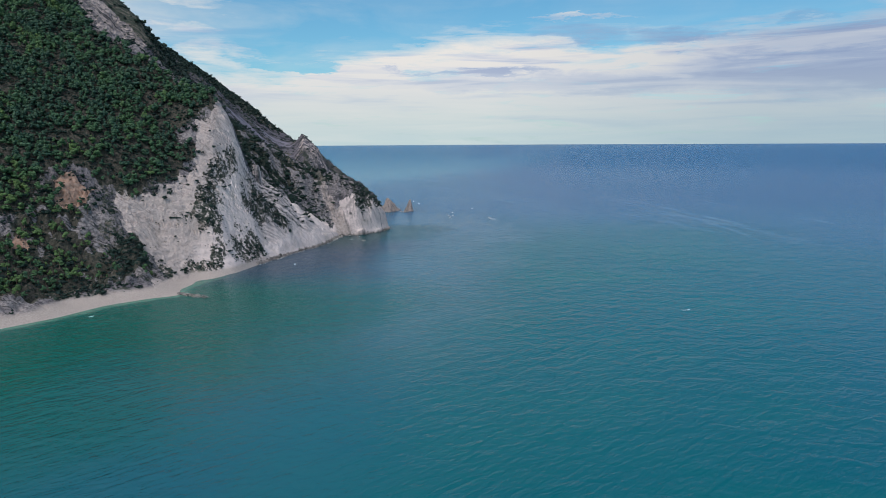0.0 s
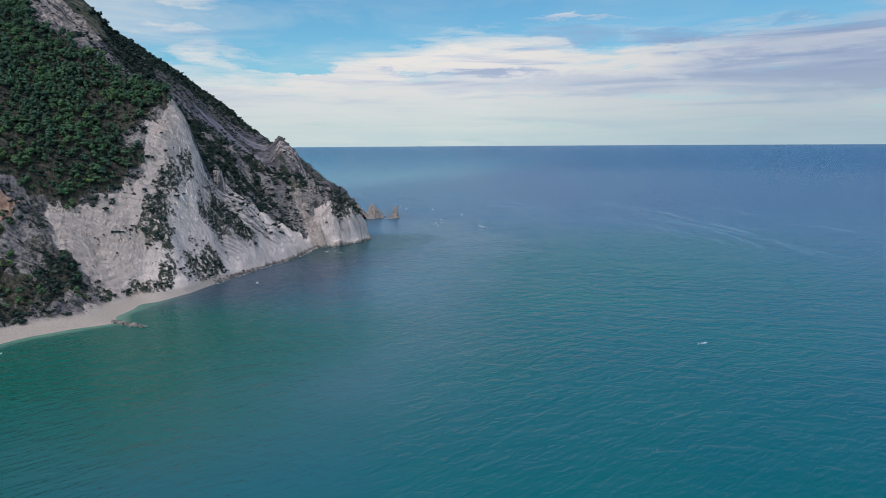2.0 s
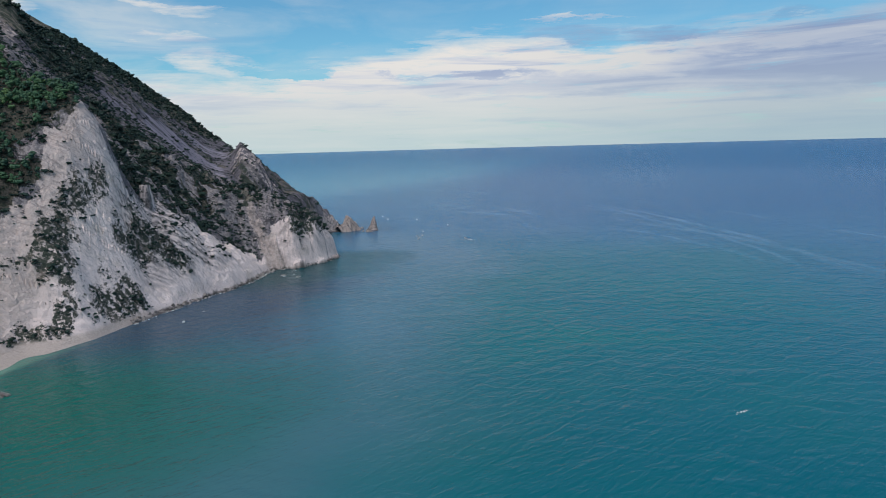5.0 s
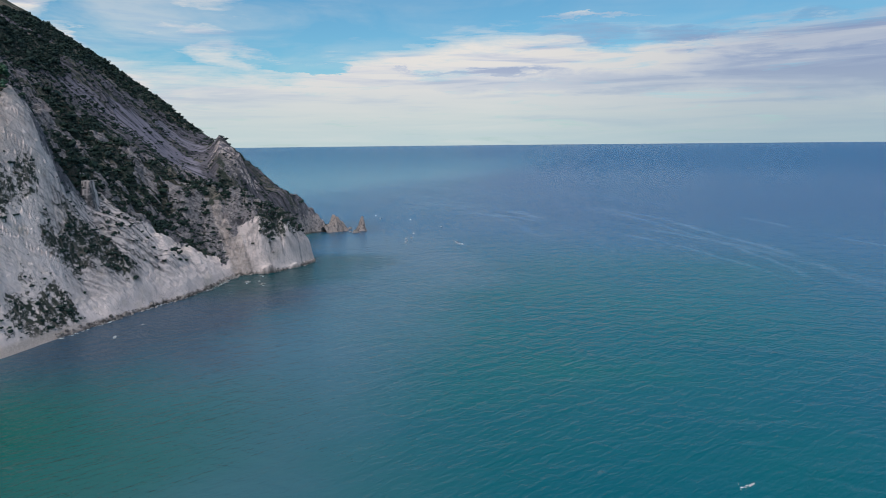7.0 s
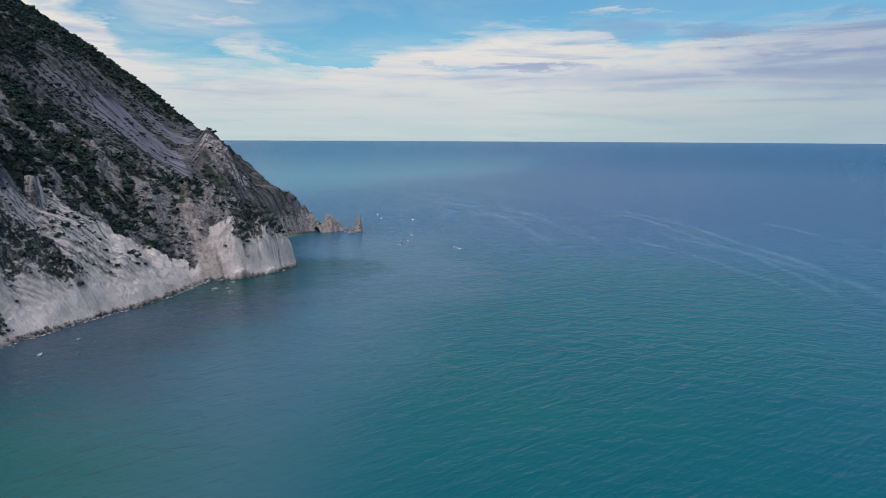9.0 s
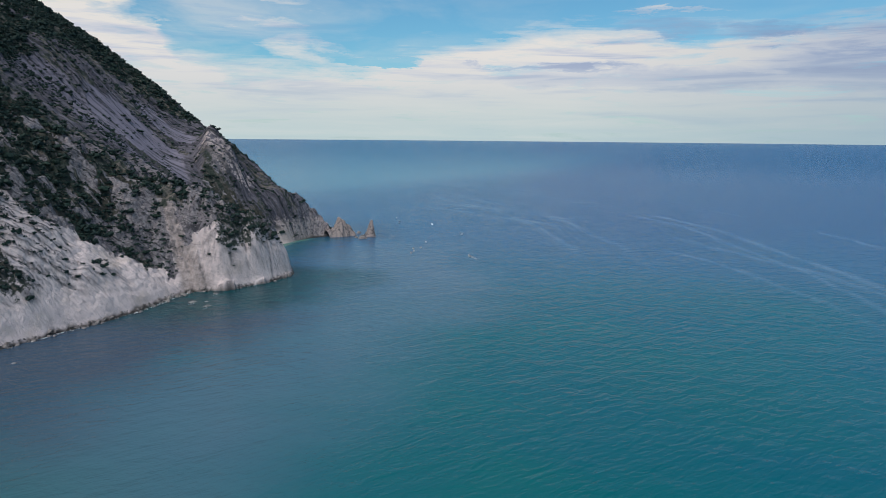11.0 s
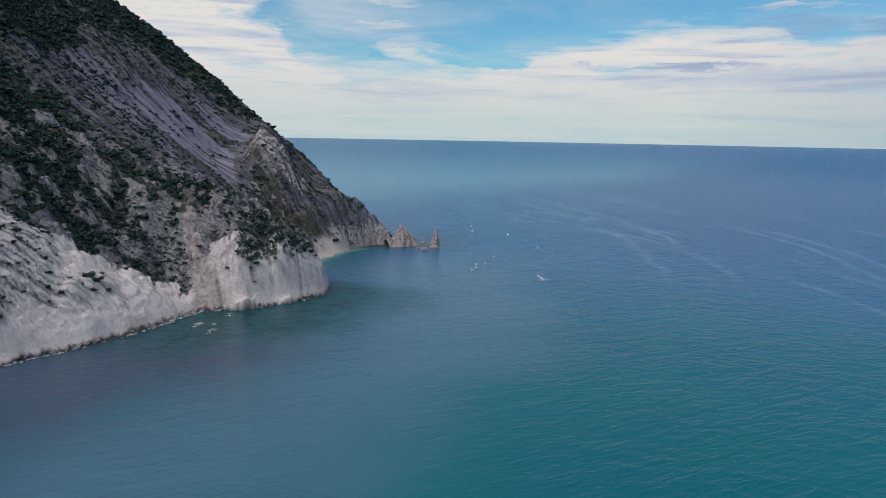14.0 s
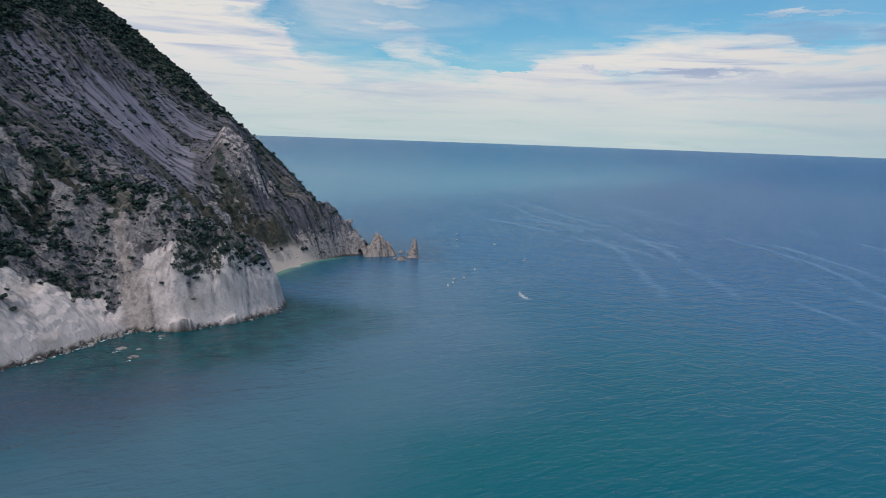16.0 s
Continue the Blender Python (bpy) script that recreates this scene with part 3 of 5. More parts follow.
# ---- what grows and shows where, as outlines of the plan ----
AREA = {
    "ridge_scrub": [(-440, 900), (-420, 1060), (-402, 1105), (-380, 1110), (-372, 1040), (-355, 990), (-330, 940), (-325, 895), (-372, 885)],
    "far_slab": [(-323, 1138), (-309, 1157), (-260, 1153), (-243, 1128), (-270, 1120), (-300, 1115)],
    "grass": [(-218, 1040), (-202, 1095), (-165, 1122), (-150, 1120), (-146, 1080), (-150, 1040), (-180, 1000)],
    "crag": [(-192, 866), (-188, 886), (-183, 904), (-172, 918), (-165, 938), (-140, 948), (-118, 940), (-108, 916), (-114, 898), (-134, 893), (-150, 882), (-150, 872), (-165, 855), (-180, 850)],
    "wood": [(-560, 640), (-490, 800), (-439, 861), (-402, 803), (-362, 762), (-324, 757), (-290, 746), (-240, 732), (-235, 720),
             (-234, 708), (-248, 696), (-261, 685), (-257, 674), (-242, 678), (-241, 666), (-248, 656), (-255, 641), (-266, 625),
             (-277, 611), (-296, 602), (-308, 597), (-325, 588), (-331, 580), (-331, 561), (-332, 540), (-345, 515), (-470, 480)],
    "low_wood": [(-345, 500), (-310, 521), (-293, 537), (-281, 519), (-293, 486), (-306, 465), (-370, 420)],
    "left_scrub": [(-333, 559), (-323, 584), (-297, 565), (-285, 560), (-259, 580), (-253, 566), (-239, 576), (-254, 536),
                   (-273, 511), (-304, 460), (-380, 400), (-400, 480), (-338, 521)],
    "hollow": [(-274, 571), (-265, 585), (-255, 586), (-252, 574), (-257, 557), (-264, 552)],
    "ledge": [(-265, 583), (-256, 604), (-238, 615), (-232, 611), (-246, 597), (-257, 586)],
    "cliff_scrub": [(-221, 704), (-213, 712), (-211, 702), (-215, 678), (-216, 656), (-209, 657), (-209, 640), (-226, 630),
                    (-235, 627), (-248, 619), (-246, 626), (-236, 638), (-234, 649), (-229, 667), (-223, 688)],
    "foot_scrub": [(-255, 580), (-245, 589), (-236, 593), (-230, 612), (-215, 622), (-206, 639), (-201, 625), (-213, 609),
                   (-228, 595), (-233, 578), (-246, 572)],
    "mound_scrub": [(-203, 651), (-204, 674), (-195, 687), (-184, 692), (-185, 670), (-192, 650), (-198, 637)],
    "dip_scrub": [(-205, 705), (-202, 725), (-198, 722), (-188, 744), (-170, 754), (-168, 745), (-182, 724), (-198, 698), (-203, 693)],
    "red_earth": [(-323, 575), (-314, 584), (-302, 588), (-308, 570), (-319, 567)],
    "red_bank": [(-334, 521), (-326, 528), (-321, 515), (-328, 506)],
    "peak": [(-460, 880), (-398, 925), (-372, 905), (-366, 880), (-362, 800), (-374, 780), (-412, 830)],
    "pinnacle_face": [(-226, 1122), (-230, 1103), (-210, 1095), (-196, 1104), (-182, 1124), (-184, 1139), (-196, 1126), (-212, 1116)],
    "white_face": [(-233, 732), (-225, 730), (-233, 712), (-236, 706), (-246, 692), (-240, 678), (-240, 666), (-247, 656), (-254, 640),
                   (-265, 623), (-278, 610), (-286, 603), (-280, 588), (-265, 583), (-253, 580), (-234, 579), (-236, 555),
                   (-232, 534), (-205, 590), (-185, 631), (-168, 672), (-150, 742), (-127, 819), (-123, 870), (-150, 872),
                   (-172, 841), (-190, 797), (-213, 790), (-214, 770), (-207, 735), (-214, 728)],
    "white_foot": [(-198, 783), (-192, 799), (-188, 815), (-181, 832), (-166, 843), (-154, 854), (-145, 874), (-142, 888), (-134, 892),
                   (-115, 896), (-106, 906), (-96, 918), (-92, 955), (-90, 968), (-60, 975), (-60, 940), (-77, 890), (-109, 865),
                   (-126, 855), (-128, 826), (-132, 800), (-140, 775), (-165, 747)],
    "slab": [(-330, 1062), (-314, 1090), (-272, 1105), (-246, 1100), (-223, 1070), (-226, 1052), (-259, 1050), (-288, 1037), (-313, 1041)],
    "slab_foot": [(-361, 1008), (-352, 1039), (-325, 1047), (-262, 1010), (-236, 1022), (-214, 1035), (-208, 1012), (-234, 975), (-276, 963), (-324, 978)],
    "point_scrub": [(-116, 897), (-118, 925), (-110, 945), (-97, 946), (-82, 949), (-90, 930), (-95, 915), (-93, 908), (-102, 896), (-109, 889)],
    "valley": [(-285, 870), (-269, 903), (-227, 882), (-198, 892), (-174, 891), (-175, 873), (-191, 859), (-207, 813), (-217, 780),
               (-212, 745), (-224, 742), (-245, 780), (-262, 827)],
    "high_scrub": [(-310, 875), (-290, 895), (-255, 882), (-238, 860), (-238, 841), (-245, 825)],
    "band": [(-214, 796), (-214, 814), (-203, 829), (-198, 848), (-186, 860), (-176, 851), (-165, 857), (-154, 871), (-148, 860), (-164, 846), (-180, 836), (-186, 818), (-198, 800), (-201, 784)],
    "mid_scrub": [(-222, 874), (-216, 906), (-192, 905), (-181, 886), (-186, 858), (-199, 849)],
    "crest_scrub": [(-640, 1240), (-419, 1212), (-344, 1209), (-278, 1204), (-290, 1188), (-319, 1174), (-362, 1148), (-402, 1105), (-440, 1060),
                    (-640, 1040)],
    "bay_cliff": [(-178, 1130), (-148, 1128), (-90, 1160), (-90, 1200), (-130, 1200), (-165, 1150)],
    "gully_scrub": [(-195, 900), (-176, 930), (-152, 952), (-128, 950), (-136, 925), (-148, 904), (-166, 893)],
    "broken_beds": [(-207, 706), (-214, 745), (-216, 775), (-200, 790), (-178, 828), (-160, 815), (-163, 795), (-168, 750), (-181, 721), (-199, 698)],
    "bay_scrub": [(-224, 1104), (-190, 1102), (-156, 1118), (-152, 1085), (-185, 1066), (-219, 1078)],
    "gully_scree": [(-174, 918), (-168, 919), (-149, 897), (-136, 887), (-118, 882), (-118, 876), (-136, 871), (-149, 881), (-160, 894)],
}


def area(name, x, y, soft=6.0, wobble=5.0):
    """0 outside, 1 inside an outline, with a ragged edge."""
    d = inside(x, y, AREA[name]) + wobble * fractal(x / 11, y / 11, 3, 21)
    return soft_step(d, -soft / 2, soft / 2)


def most(x, y, names, soft=6.0, wobble=5.0):
    return np.max([area(n, x, y, soft, wobble) for n in names], axis=0)


def point_top(x, y, z):
    """The bushy top of the point, above its white wall."""
    return area("point_scrub", x, y, 14, 7) * soft_step(z + 5 * fractal(x / 9, y / 9, 3, 211), 27, 36)


def shore_distance(x, y):
    p = np.array(SHORE, float)
    best = np.full(np.shape(x), 1e9)
    for (ax, ay), (bx, by) in zip(p[:-1], p[1:]):
        ex, ey = bx - ax, by - ay
        f = np.clip(((x - ax) * ex + (y - ay) * ey) / (ex * ex + ey * ey), 0, 1)
        best = np.minimum(best, np.hypot(x - ax - f * ex, y - ay - f * ey))
    return best


def crags(x, y, size, seed):
    """Blocky outcrops: high in the middle of each cell of a broken net, with creases between, about -0.5 to 0.5."""
    u, v = x / size, y / size
    cu, cv = np.floor(u), np.floor(v)
    first, second = np.full(np.shape(x), 9.0), np.full(np.shape(x), 9.0)
    for i in (-1, 0, 1):
        for j in (-1, 0, 1):
            d = np.hypot(cu + i + 0.5 + 0.45 * lattice(cu + i, cv + j, seed) - u, cv + j + 0.5 + 0.45 * lattice(cu + i, cv + j, seed + 1) - v)
            second = np.minimum(second, np.maximum(d, first))
            first = np.minimum(first, d)
    return np.clip((second - first) * 1.3, 0, 0.7) - 0.35 + 0.25 * (0.5 - first)


def bed_phase(x, y, wide):
    """Where a spot lies across the beds of rock, which run slantwise down to the sea: whole numbers are their broken edges."""
    return (y - 0.24 * x + 5 * fractal(x / 70, y / 70, 3, 31) + 1.2 * fractal(x / 9, y / 9, 2, 33)) / wide


def bedded(x, y):
    """The bare hillside of tilted beds behind the white cliff."""
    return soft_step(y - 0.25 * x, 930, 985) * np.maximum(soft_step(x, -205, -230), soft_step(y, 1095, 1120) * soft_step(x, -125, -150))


def ledges(x, y, wide, seed):
    p = bed_phase(x, y, wide)
    f = p - np.floor(p)
    high = 0.55 + 0.45 * lattice(np.floor(p), np.floor(p) * 0 + np.floor(x / 45), seed)
    return high * (f - 0.5) * soft_step(f, 0.0, 0.07)


PINNACLE, PILLAR = (-225, 1122, 132), (-207.5, 766, 95)


def point_clefts(x, y):
    """Narrow lines that run straight down the face of the point."""
    along_face = 0.72 * x + 0.69 * y + 2.5 * fractal(x / 14, y / 14, 2, 83)
    return soft_step(np.abs(value_noise(along_face / 11, y * 0 + 3.5, 85)), 0.15, 0.0) + 0.5 * soft_step(np.abs(value_noise(along_face / 4.3, y * 0 + 8.5, 87)), 0.2, 0.0)


def ground_height(x, y):
    z = smooth_height(x, y)
    base = z
    # the foot of the cliff stands upright in the water, most of all round the point
    d = shore_distance(x, y)
    wall = 9 * soft_step(x, -126, -112) * soft_step(y, 872, 890) * soft_step(y, 985, 965) + 2.5 * soft_step(y, 690, 730) * soft_step(y, 890, 868)
    wall = wall + 12 * soft_step(y, 1140, 1160) * soft_step(y, 1205, 1180) * soft_step(x, -175, -140)
    z = z + np.where(z > 0, wall * soft_step(d, 0.5, 5) * soft_step(d, 42, 12), 0)
    lift = soft_step(z, 2, 12)
    white = most(x, y, ("white_face", "white_foot"), 16)
    smooth = most(x, y, ("slab", "far_slab"))
    foot = area("white_foot", x, y, 10)
    tilt = bedded(x, y)
    calm = (1 - 0.9 * smooth) * (1 - 0.45 * white) * (1 - 0.5 * tilt)
    along, across = x + 0.24 * y, y - 0.24 * x
    warp = 6 * fractal(x / 40, y / 40, 2, 31)
    z = z + lift * calm * (1 - 0.8 * white) * 4.5 * (ribs(along / 75, (across + warp) / 17, 3) - 0.62)
    z = z + lift * calm * (1 - 0.9 * white) * 3.4 * (ribs(along / 24, (across + warp) / 6.5, 9) - 0.62)
    z = z + lift * (1 - smooth) * (1 - 0.4 * tilt) * (1 - 0.88 * white) * 2.0 * (ribs(along / 12, across / 3.2, 13, 3) - 0.6)
    z = z + lift * (tilt * (1 - smooth) * (3.6 * ledges(x, y, 16, 7) + 1.4 * ledges(x, y + 5, 9.3, 8)) + white * (0.35 + 0.65 * soft_step(base, 15, 45)) * ((1 - 0.85 * foot * soft_step(x, -165, -140)) * (5.0 * ledges(x, y + 0.8 * base, 13, 9) + 2.2 * ledges(x, y + 0.8 * base, 5.5, 10)) + 4.2 * crags(x + 0.6 * warp, y - warp, 30, 67) + 1.2 * crags(x - warp, y + 0.5 * warp, 11, 69)))
    z = z + lift * foot * 1.6 * crags(x + warp, y - 0.5 * warp, 15, 71)
    # clefts that run straight down the white face of the point
    z = z - lift * foot * soft_step(x, -150, -130) * soft_step(base, 7, 20) * 2.8 * point_clefts(x, y)
    # craggy outcrops
    rocky = lift * (1 - smooth) * (1 - 0.7 * tilt) * (1 - 0.75 * white) * (1 - 0.8 * most(x, y, ("wood",)))
    z = z + rocky * (6.0 * crags(x + warp, y * 0.8 - warp, 17, 61) + 3.0 * crags(x + warp, y + warp, 7, 63))
    # blocks and steps
    z = z + lift * calm * 1.6 * fractal(x / 7, y / 7, 4, 5, 0.6)
    # the pointed rock above the bay, and a white pillar on the ridge
    dx, dy = x - PINNACLE[0], y - PINNACLE[1]
    sides = [s * (dx * math.cos(radians(a)) + dy * math.sin(radians(a))) for a, s in ((188, 1.9), (240, 1.75), (310, 1.45), (22, 1.03), (110, 1.6))]
    z = np.maximum(z, PINNACLE[2] - np.max(sides, axis=0) - 1.5 * np.maximum(np.hypot(dx, dy) - 24, 0) + 0.9 * fractal(x / 5, y / 5, 3, 27))
    z = z + np.maximum(PILLAR[2] - z, 0) * soft_step(np.maximum(np.abs(x - PILLAR[0]), np.abs(y - PILLAR[1])) + 0.8 * fractal(x / 3, y / 3, 2, 241), 5.2, 2.9)
    step = z / 6.5 + 0.8 * fractal(x / 25, y / 25, 3, 15)
    z = z + lift * calm * 2.4 * (soft_step(step - np.floor(step), 0.25, 0.6) - (step - np.floor(step)))
    return z


gx, gy = steps(-1500, 60, -440, -62, 1.3), steps(-900, 2300, 430, 1240, 1.3)
X, Y = np.meshgrid(gx, gy)
Z = ground_height(X, Y)
Zs = smooth_height(X, Y)
off_shore = shore_distance(X, Y)
chalk = np.maximum(np.maximum(np.maximum(most(X, Y, ("white_face", "white_foot")), 0.58 * area("peak", X, Y)), 0.7 * area("gully_scree", X, Y, 4, 1.5)), np.maximum(0.5 * area("pinnacle_face", X, Y), 0.6 * area("bay_cliff", X, Y) * soft_step(Z, 42, 18)))
thin = np.clip(soft_step(fractal(X / 30 - Y / 90, Y / 12, 4, 41), 0.0, 0.5), 0, 1)
scrub = np.maximum.reduce([most(X, Y, ("wood", "low_wood", "valley", "high_scrub", "crest_scrub", "ridge_scrub", "band", "hollow", "gully_scrub")) * 0.9, 0.6 * point_top(X, Y, Z),
                           most(X, Y, ("left_scrub", "bay_scrub", "mid_scrub"), 8, 5) * 0.8,
                           most(X, Y, ("cliff_scrub", "foot_scrub", "mound_scrub", "dip_scrub"), 8, 5) * 0.60,
                           0.55 * thin * (1 - chalk)])
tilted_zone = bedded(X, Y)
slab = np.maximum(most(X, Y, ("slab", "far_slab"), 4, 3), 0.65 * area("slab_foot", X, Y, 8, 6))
grass = np.maximum(np.maximum(area("grass", X, Y, 10, 6), 0.62 * area("left_scrub", X, Y, 10, 6)), 0.8 * soft_step(fractal(X / 38, Y / 38, 3, 171), 0.05, 0.4) * most(X, Y, ("left_scrub", "valley", "mid_scrub", "band"), 10, 6))
scrub = scrub * (1 - slab)
# pale ledges of bare rock among the scrub
outcrop = soft_step(fractal((X + 0.24 * Y) / 26, (Y - 0.24 * X) / 9, 4, 121) + 0.4 * fractal(X / 8, Y / 8, 3, 125), 0.16, 0.45)
outcrop = np.maximum(outcrop, 0.55 * area("crag", X, Y) + 0.45 * area("crag", X, Y) * soft_step(fractal(X / 9, Y / 9, 3, 181), -0.2, 0.3))
outcrop = 0.9 * outcrop * (1 - tilted_zone) * (1 - chalk) * (1 - slab) * (1 - 0.75 * most(X, Y, ("wood", "low_wood", "crest_scrub", "hollow"))) * (1 - 0.75 * point_top(X, Y, Z))
def bed_lines(x, y, wide, a, b):
    p = bed_phase(x, y, wide)
    return soft_step(np.abs(p - np.round(p)), a, b)


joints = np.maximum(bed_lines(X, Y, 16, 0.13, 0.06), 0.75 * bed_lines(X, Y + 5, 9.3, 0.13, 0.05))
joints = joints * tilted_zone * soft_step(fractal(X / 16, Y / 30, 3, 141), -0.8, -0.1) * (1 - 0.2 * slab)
tan = soft_step(X + 6 * fractal(X / 15, Y / 15, 3, 151), -214, -234) * soft_step(Y, 745, 720)
tan = np.maximum(tan, 0.1 * area("white_foot", X, Y))
tan = np.maximum(tan, 1.3 * area("peak", X, Y))
tan = np.maximum(tan, 1.3 * area("gully_scree", X, Y, 4, 1.5))
tan = np.maximum(tan, 1.25 * most(X, Y, ("pinnacle_face", "bay_cliff"), 20))
clefts = np.maximum(0.3 * soft_step(Zs + 8 * fractal(X / 20, Y / 20, 3, 131), 22, 48), most(X, Y, ("broken_beds",), 10, 6))
clefts = np.maximum(clefts * (1 - 0.7 * area("white_foot", X, Y)), 0.12 * area("white_foot", X, Y))
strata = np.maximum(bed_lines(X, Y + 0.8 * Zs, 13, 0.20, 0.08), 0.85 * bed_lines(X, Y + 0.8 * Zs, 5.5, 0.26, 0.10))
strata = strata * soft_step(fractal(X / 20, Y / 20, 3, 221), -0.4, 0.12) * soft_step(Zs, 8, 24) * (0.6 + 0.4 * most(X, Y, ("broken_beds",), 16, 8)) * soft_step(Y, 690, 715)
# the carved clefts of the point get their shade in colour too
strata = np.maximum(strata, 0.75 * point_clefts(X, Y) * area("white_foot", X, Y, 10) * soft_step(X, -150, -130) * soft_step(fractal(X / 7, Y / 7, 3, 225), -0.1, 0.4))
litter = most(X, Y, ("wood", "low_wood"), 8, 5)
earth = most(X, Y, ("red_earth", "red_bank"), 6, 8)
strand = np.where(Y < 720, soft_step(Z, 6.5, 3.5) * soft_step(Y, 715, 670), soft_step(Z, 20, 11) * soft_step(Y, 1020, 1050) * soft_step(Y, 1150, 1128))
wet = soft_step(Z + 1.0 * fractal(X / 5, Y / 5, 3, 51), 2.6, 1.2) * soft_step(Y, 655, 700) * (1 - soft_step(Y, 1015, 1040) * soft_step(Y, 1165, 1140))
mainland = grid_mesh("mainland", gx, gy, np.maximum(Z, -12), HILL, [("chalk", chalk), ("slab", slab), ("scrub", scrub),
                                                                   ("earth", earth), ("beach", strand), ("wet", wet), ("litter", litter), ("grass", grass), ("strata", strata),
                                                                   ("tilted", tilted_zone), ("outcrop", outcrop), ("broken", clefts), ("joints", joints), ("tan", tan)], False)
tagged(mainland, "steep limestone mountainside falling to the sea", "mountain", kind="structure")


def build_sea():
    xs, ys = steps(64 - 4650, 64 + 4650, -340, 30, 4.0, 1.12), steps(270 - 4650, 270 + 4650, 400, 1260, 4.0, 1.12)
    x, y = np.meshgrid(xs, ys)
    dx, dy = x - 64, y - 270
    square, r = np.maximum(np.abs(dx), np.abs(dy)), np.maximum(np.hypot(dx, dy), 1e-6)
    k = 1 + (square / r - 1) * soft_step(square, 1500, 4650)
    x, y, r = 64 + dx * k, 270 + dy * k, r * k
    # the sheet lifts towards its far rim, for the rim is nearer than the true horizon
    z = 95.6 * soft_step(r, 2600, 4700)
    d = shore_distance(x, y) * np.where(smooth_height(x, y) > 0, -1, 1)
    shallow = soft_step(d + 40 * fractal(x / 90, y / 90, 3, 61), 340, 80) * soft_step(y + 0.5 * x, 640, 440)
    shallow = np.maximum(shallow, 0.5 * soft_step(d, 60, 10) * soft_step(y, 1020, 1060) * soft_step(y, 1200, 1150))
    rough = fractal(x / 60, y / 60, 3, 71)
    # both masks also carry the painted reflection of the cliff
    reef = 0.92 * soft_step(d + 14 * fractal(x / 30, y / 30, 3, 73), 115, 38) * soft_step(y, 750, 830) * soft_step(y, 1010, 960)
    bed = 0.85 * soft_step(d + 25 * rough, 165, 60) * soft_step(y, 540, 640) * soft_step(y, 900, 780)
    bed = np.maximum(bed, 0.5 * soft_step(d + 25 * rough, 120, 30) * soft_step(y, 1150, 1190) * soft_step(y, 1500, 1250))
    # mask of the painted sheen, a band that follows the coast
    middle = 190 - 0.15 * (np.clip(y, 350, 950) - 400) + 20 * rough
    haze = (0.62 + 0.18 * soft_step(y, 850, 950)) * soft_step(np.abs(d - middle), 120, 15) * soft_step(y, 250, 430) * soft_step(y, 1250, 1050)
    bay = np.maximum(soft_step(y, 640, 560), soft_step(y, 1010, 1045) * soft_step(y, 1175, 1150))
    edge = soft_step(d + 2 * fractal(x / 9, y / 9, 2, 81), 11, 2) * bay
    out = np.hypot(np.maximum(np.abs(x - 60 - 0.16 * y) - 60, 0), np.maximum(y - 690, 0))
    # share of the painted sky reflection, growing with distance
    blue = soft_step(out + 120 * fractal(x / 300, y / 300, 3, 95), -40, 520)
    # the pale mask holds the painted sky glare to the north-west
    sea = grid_mesh("sea", xs, ys, z, SEA, [("shallow", shallow), ("seabed", bed), ("sheen_band", haze), ("reef", reef), ("edge", edge), ("grazing_sky", blue),
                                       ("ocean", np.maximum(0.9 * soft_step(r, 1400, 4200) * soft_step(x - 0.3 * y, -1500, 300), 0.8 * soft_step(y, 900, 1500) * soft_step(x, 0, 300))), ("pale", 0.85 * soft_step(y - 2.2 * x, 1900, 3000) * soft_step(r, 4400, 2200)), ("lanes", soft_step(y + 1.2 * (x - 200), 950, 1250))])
    sea.data.vertices.foreach_set("co", np.c_[x.ravel(), y.ravel(), z.ravel()].astype(np.float32).ravel())
    sea.data.update()
    return sea


sea = tagged(build_sea(), "calm teal sea, green in the shallows by the beach", "sea", kind="structure")


# ---- trees and bushes ----
def ground_at(x, y):
    """The height of the land's mesh at points of the plan."""
    return grid_at(Z, x, y)


def grid_at(values, x, y):
    """Values kept on the land's grid, at points of the plan."""
    i = np.clip(np.searchsorted(gx, x) - 1, 0, len(gx) - 2)
    j = np.clip(np.searchsorted(gy, y) - 1, 0, len(gy) - 2)
    u, v = (x - gx[i]) / (gx[i + 1] - gx[i]), (y - gy[j]) / (gy[j + 1] - gy[j])
    return (values[j, i] * (1 - u) + values[j, i + 1] * u) * (1 - v) + (values[j + 1, i] * (1 - u) + values[j + 1, i + 1] * u) * v


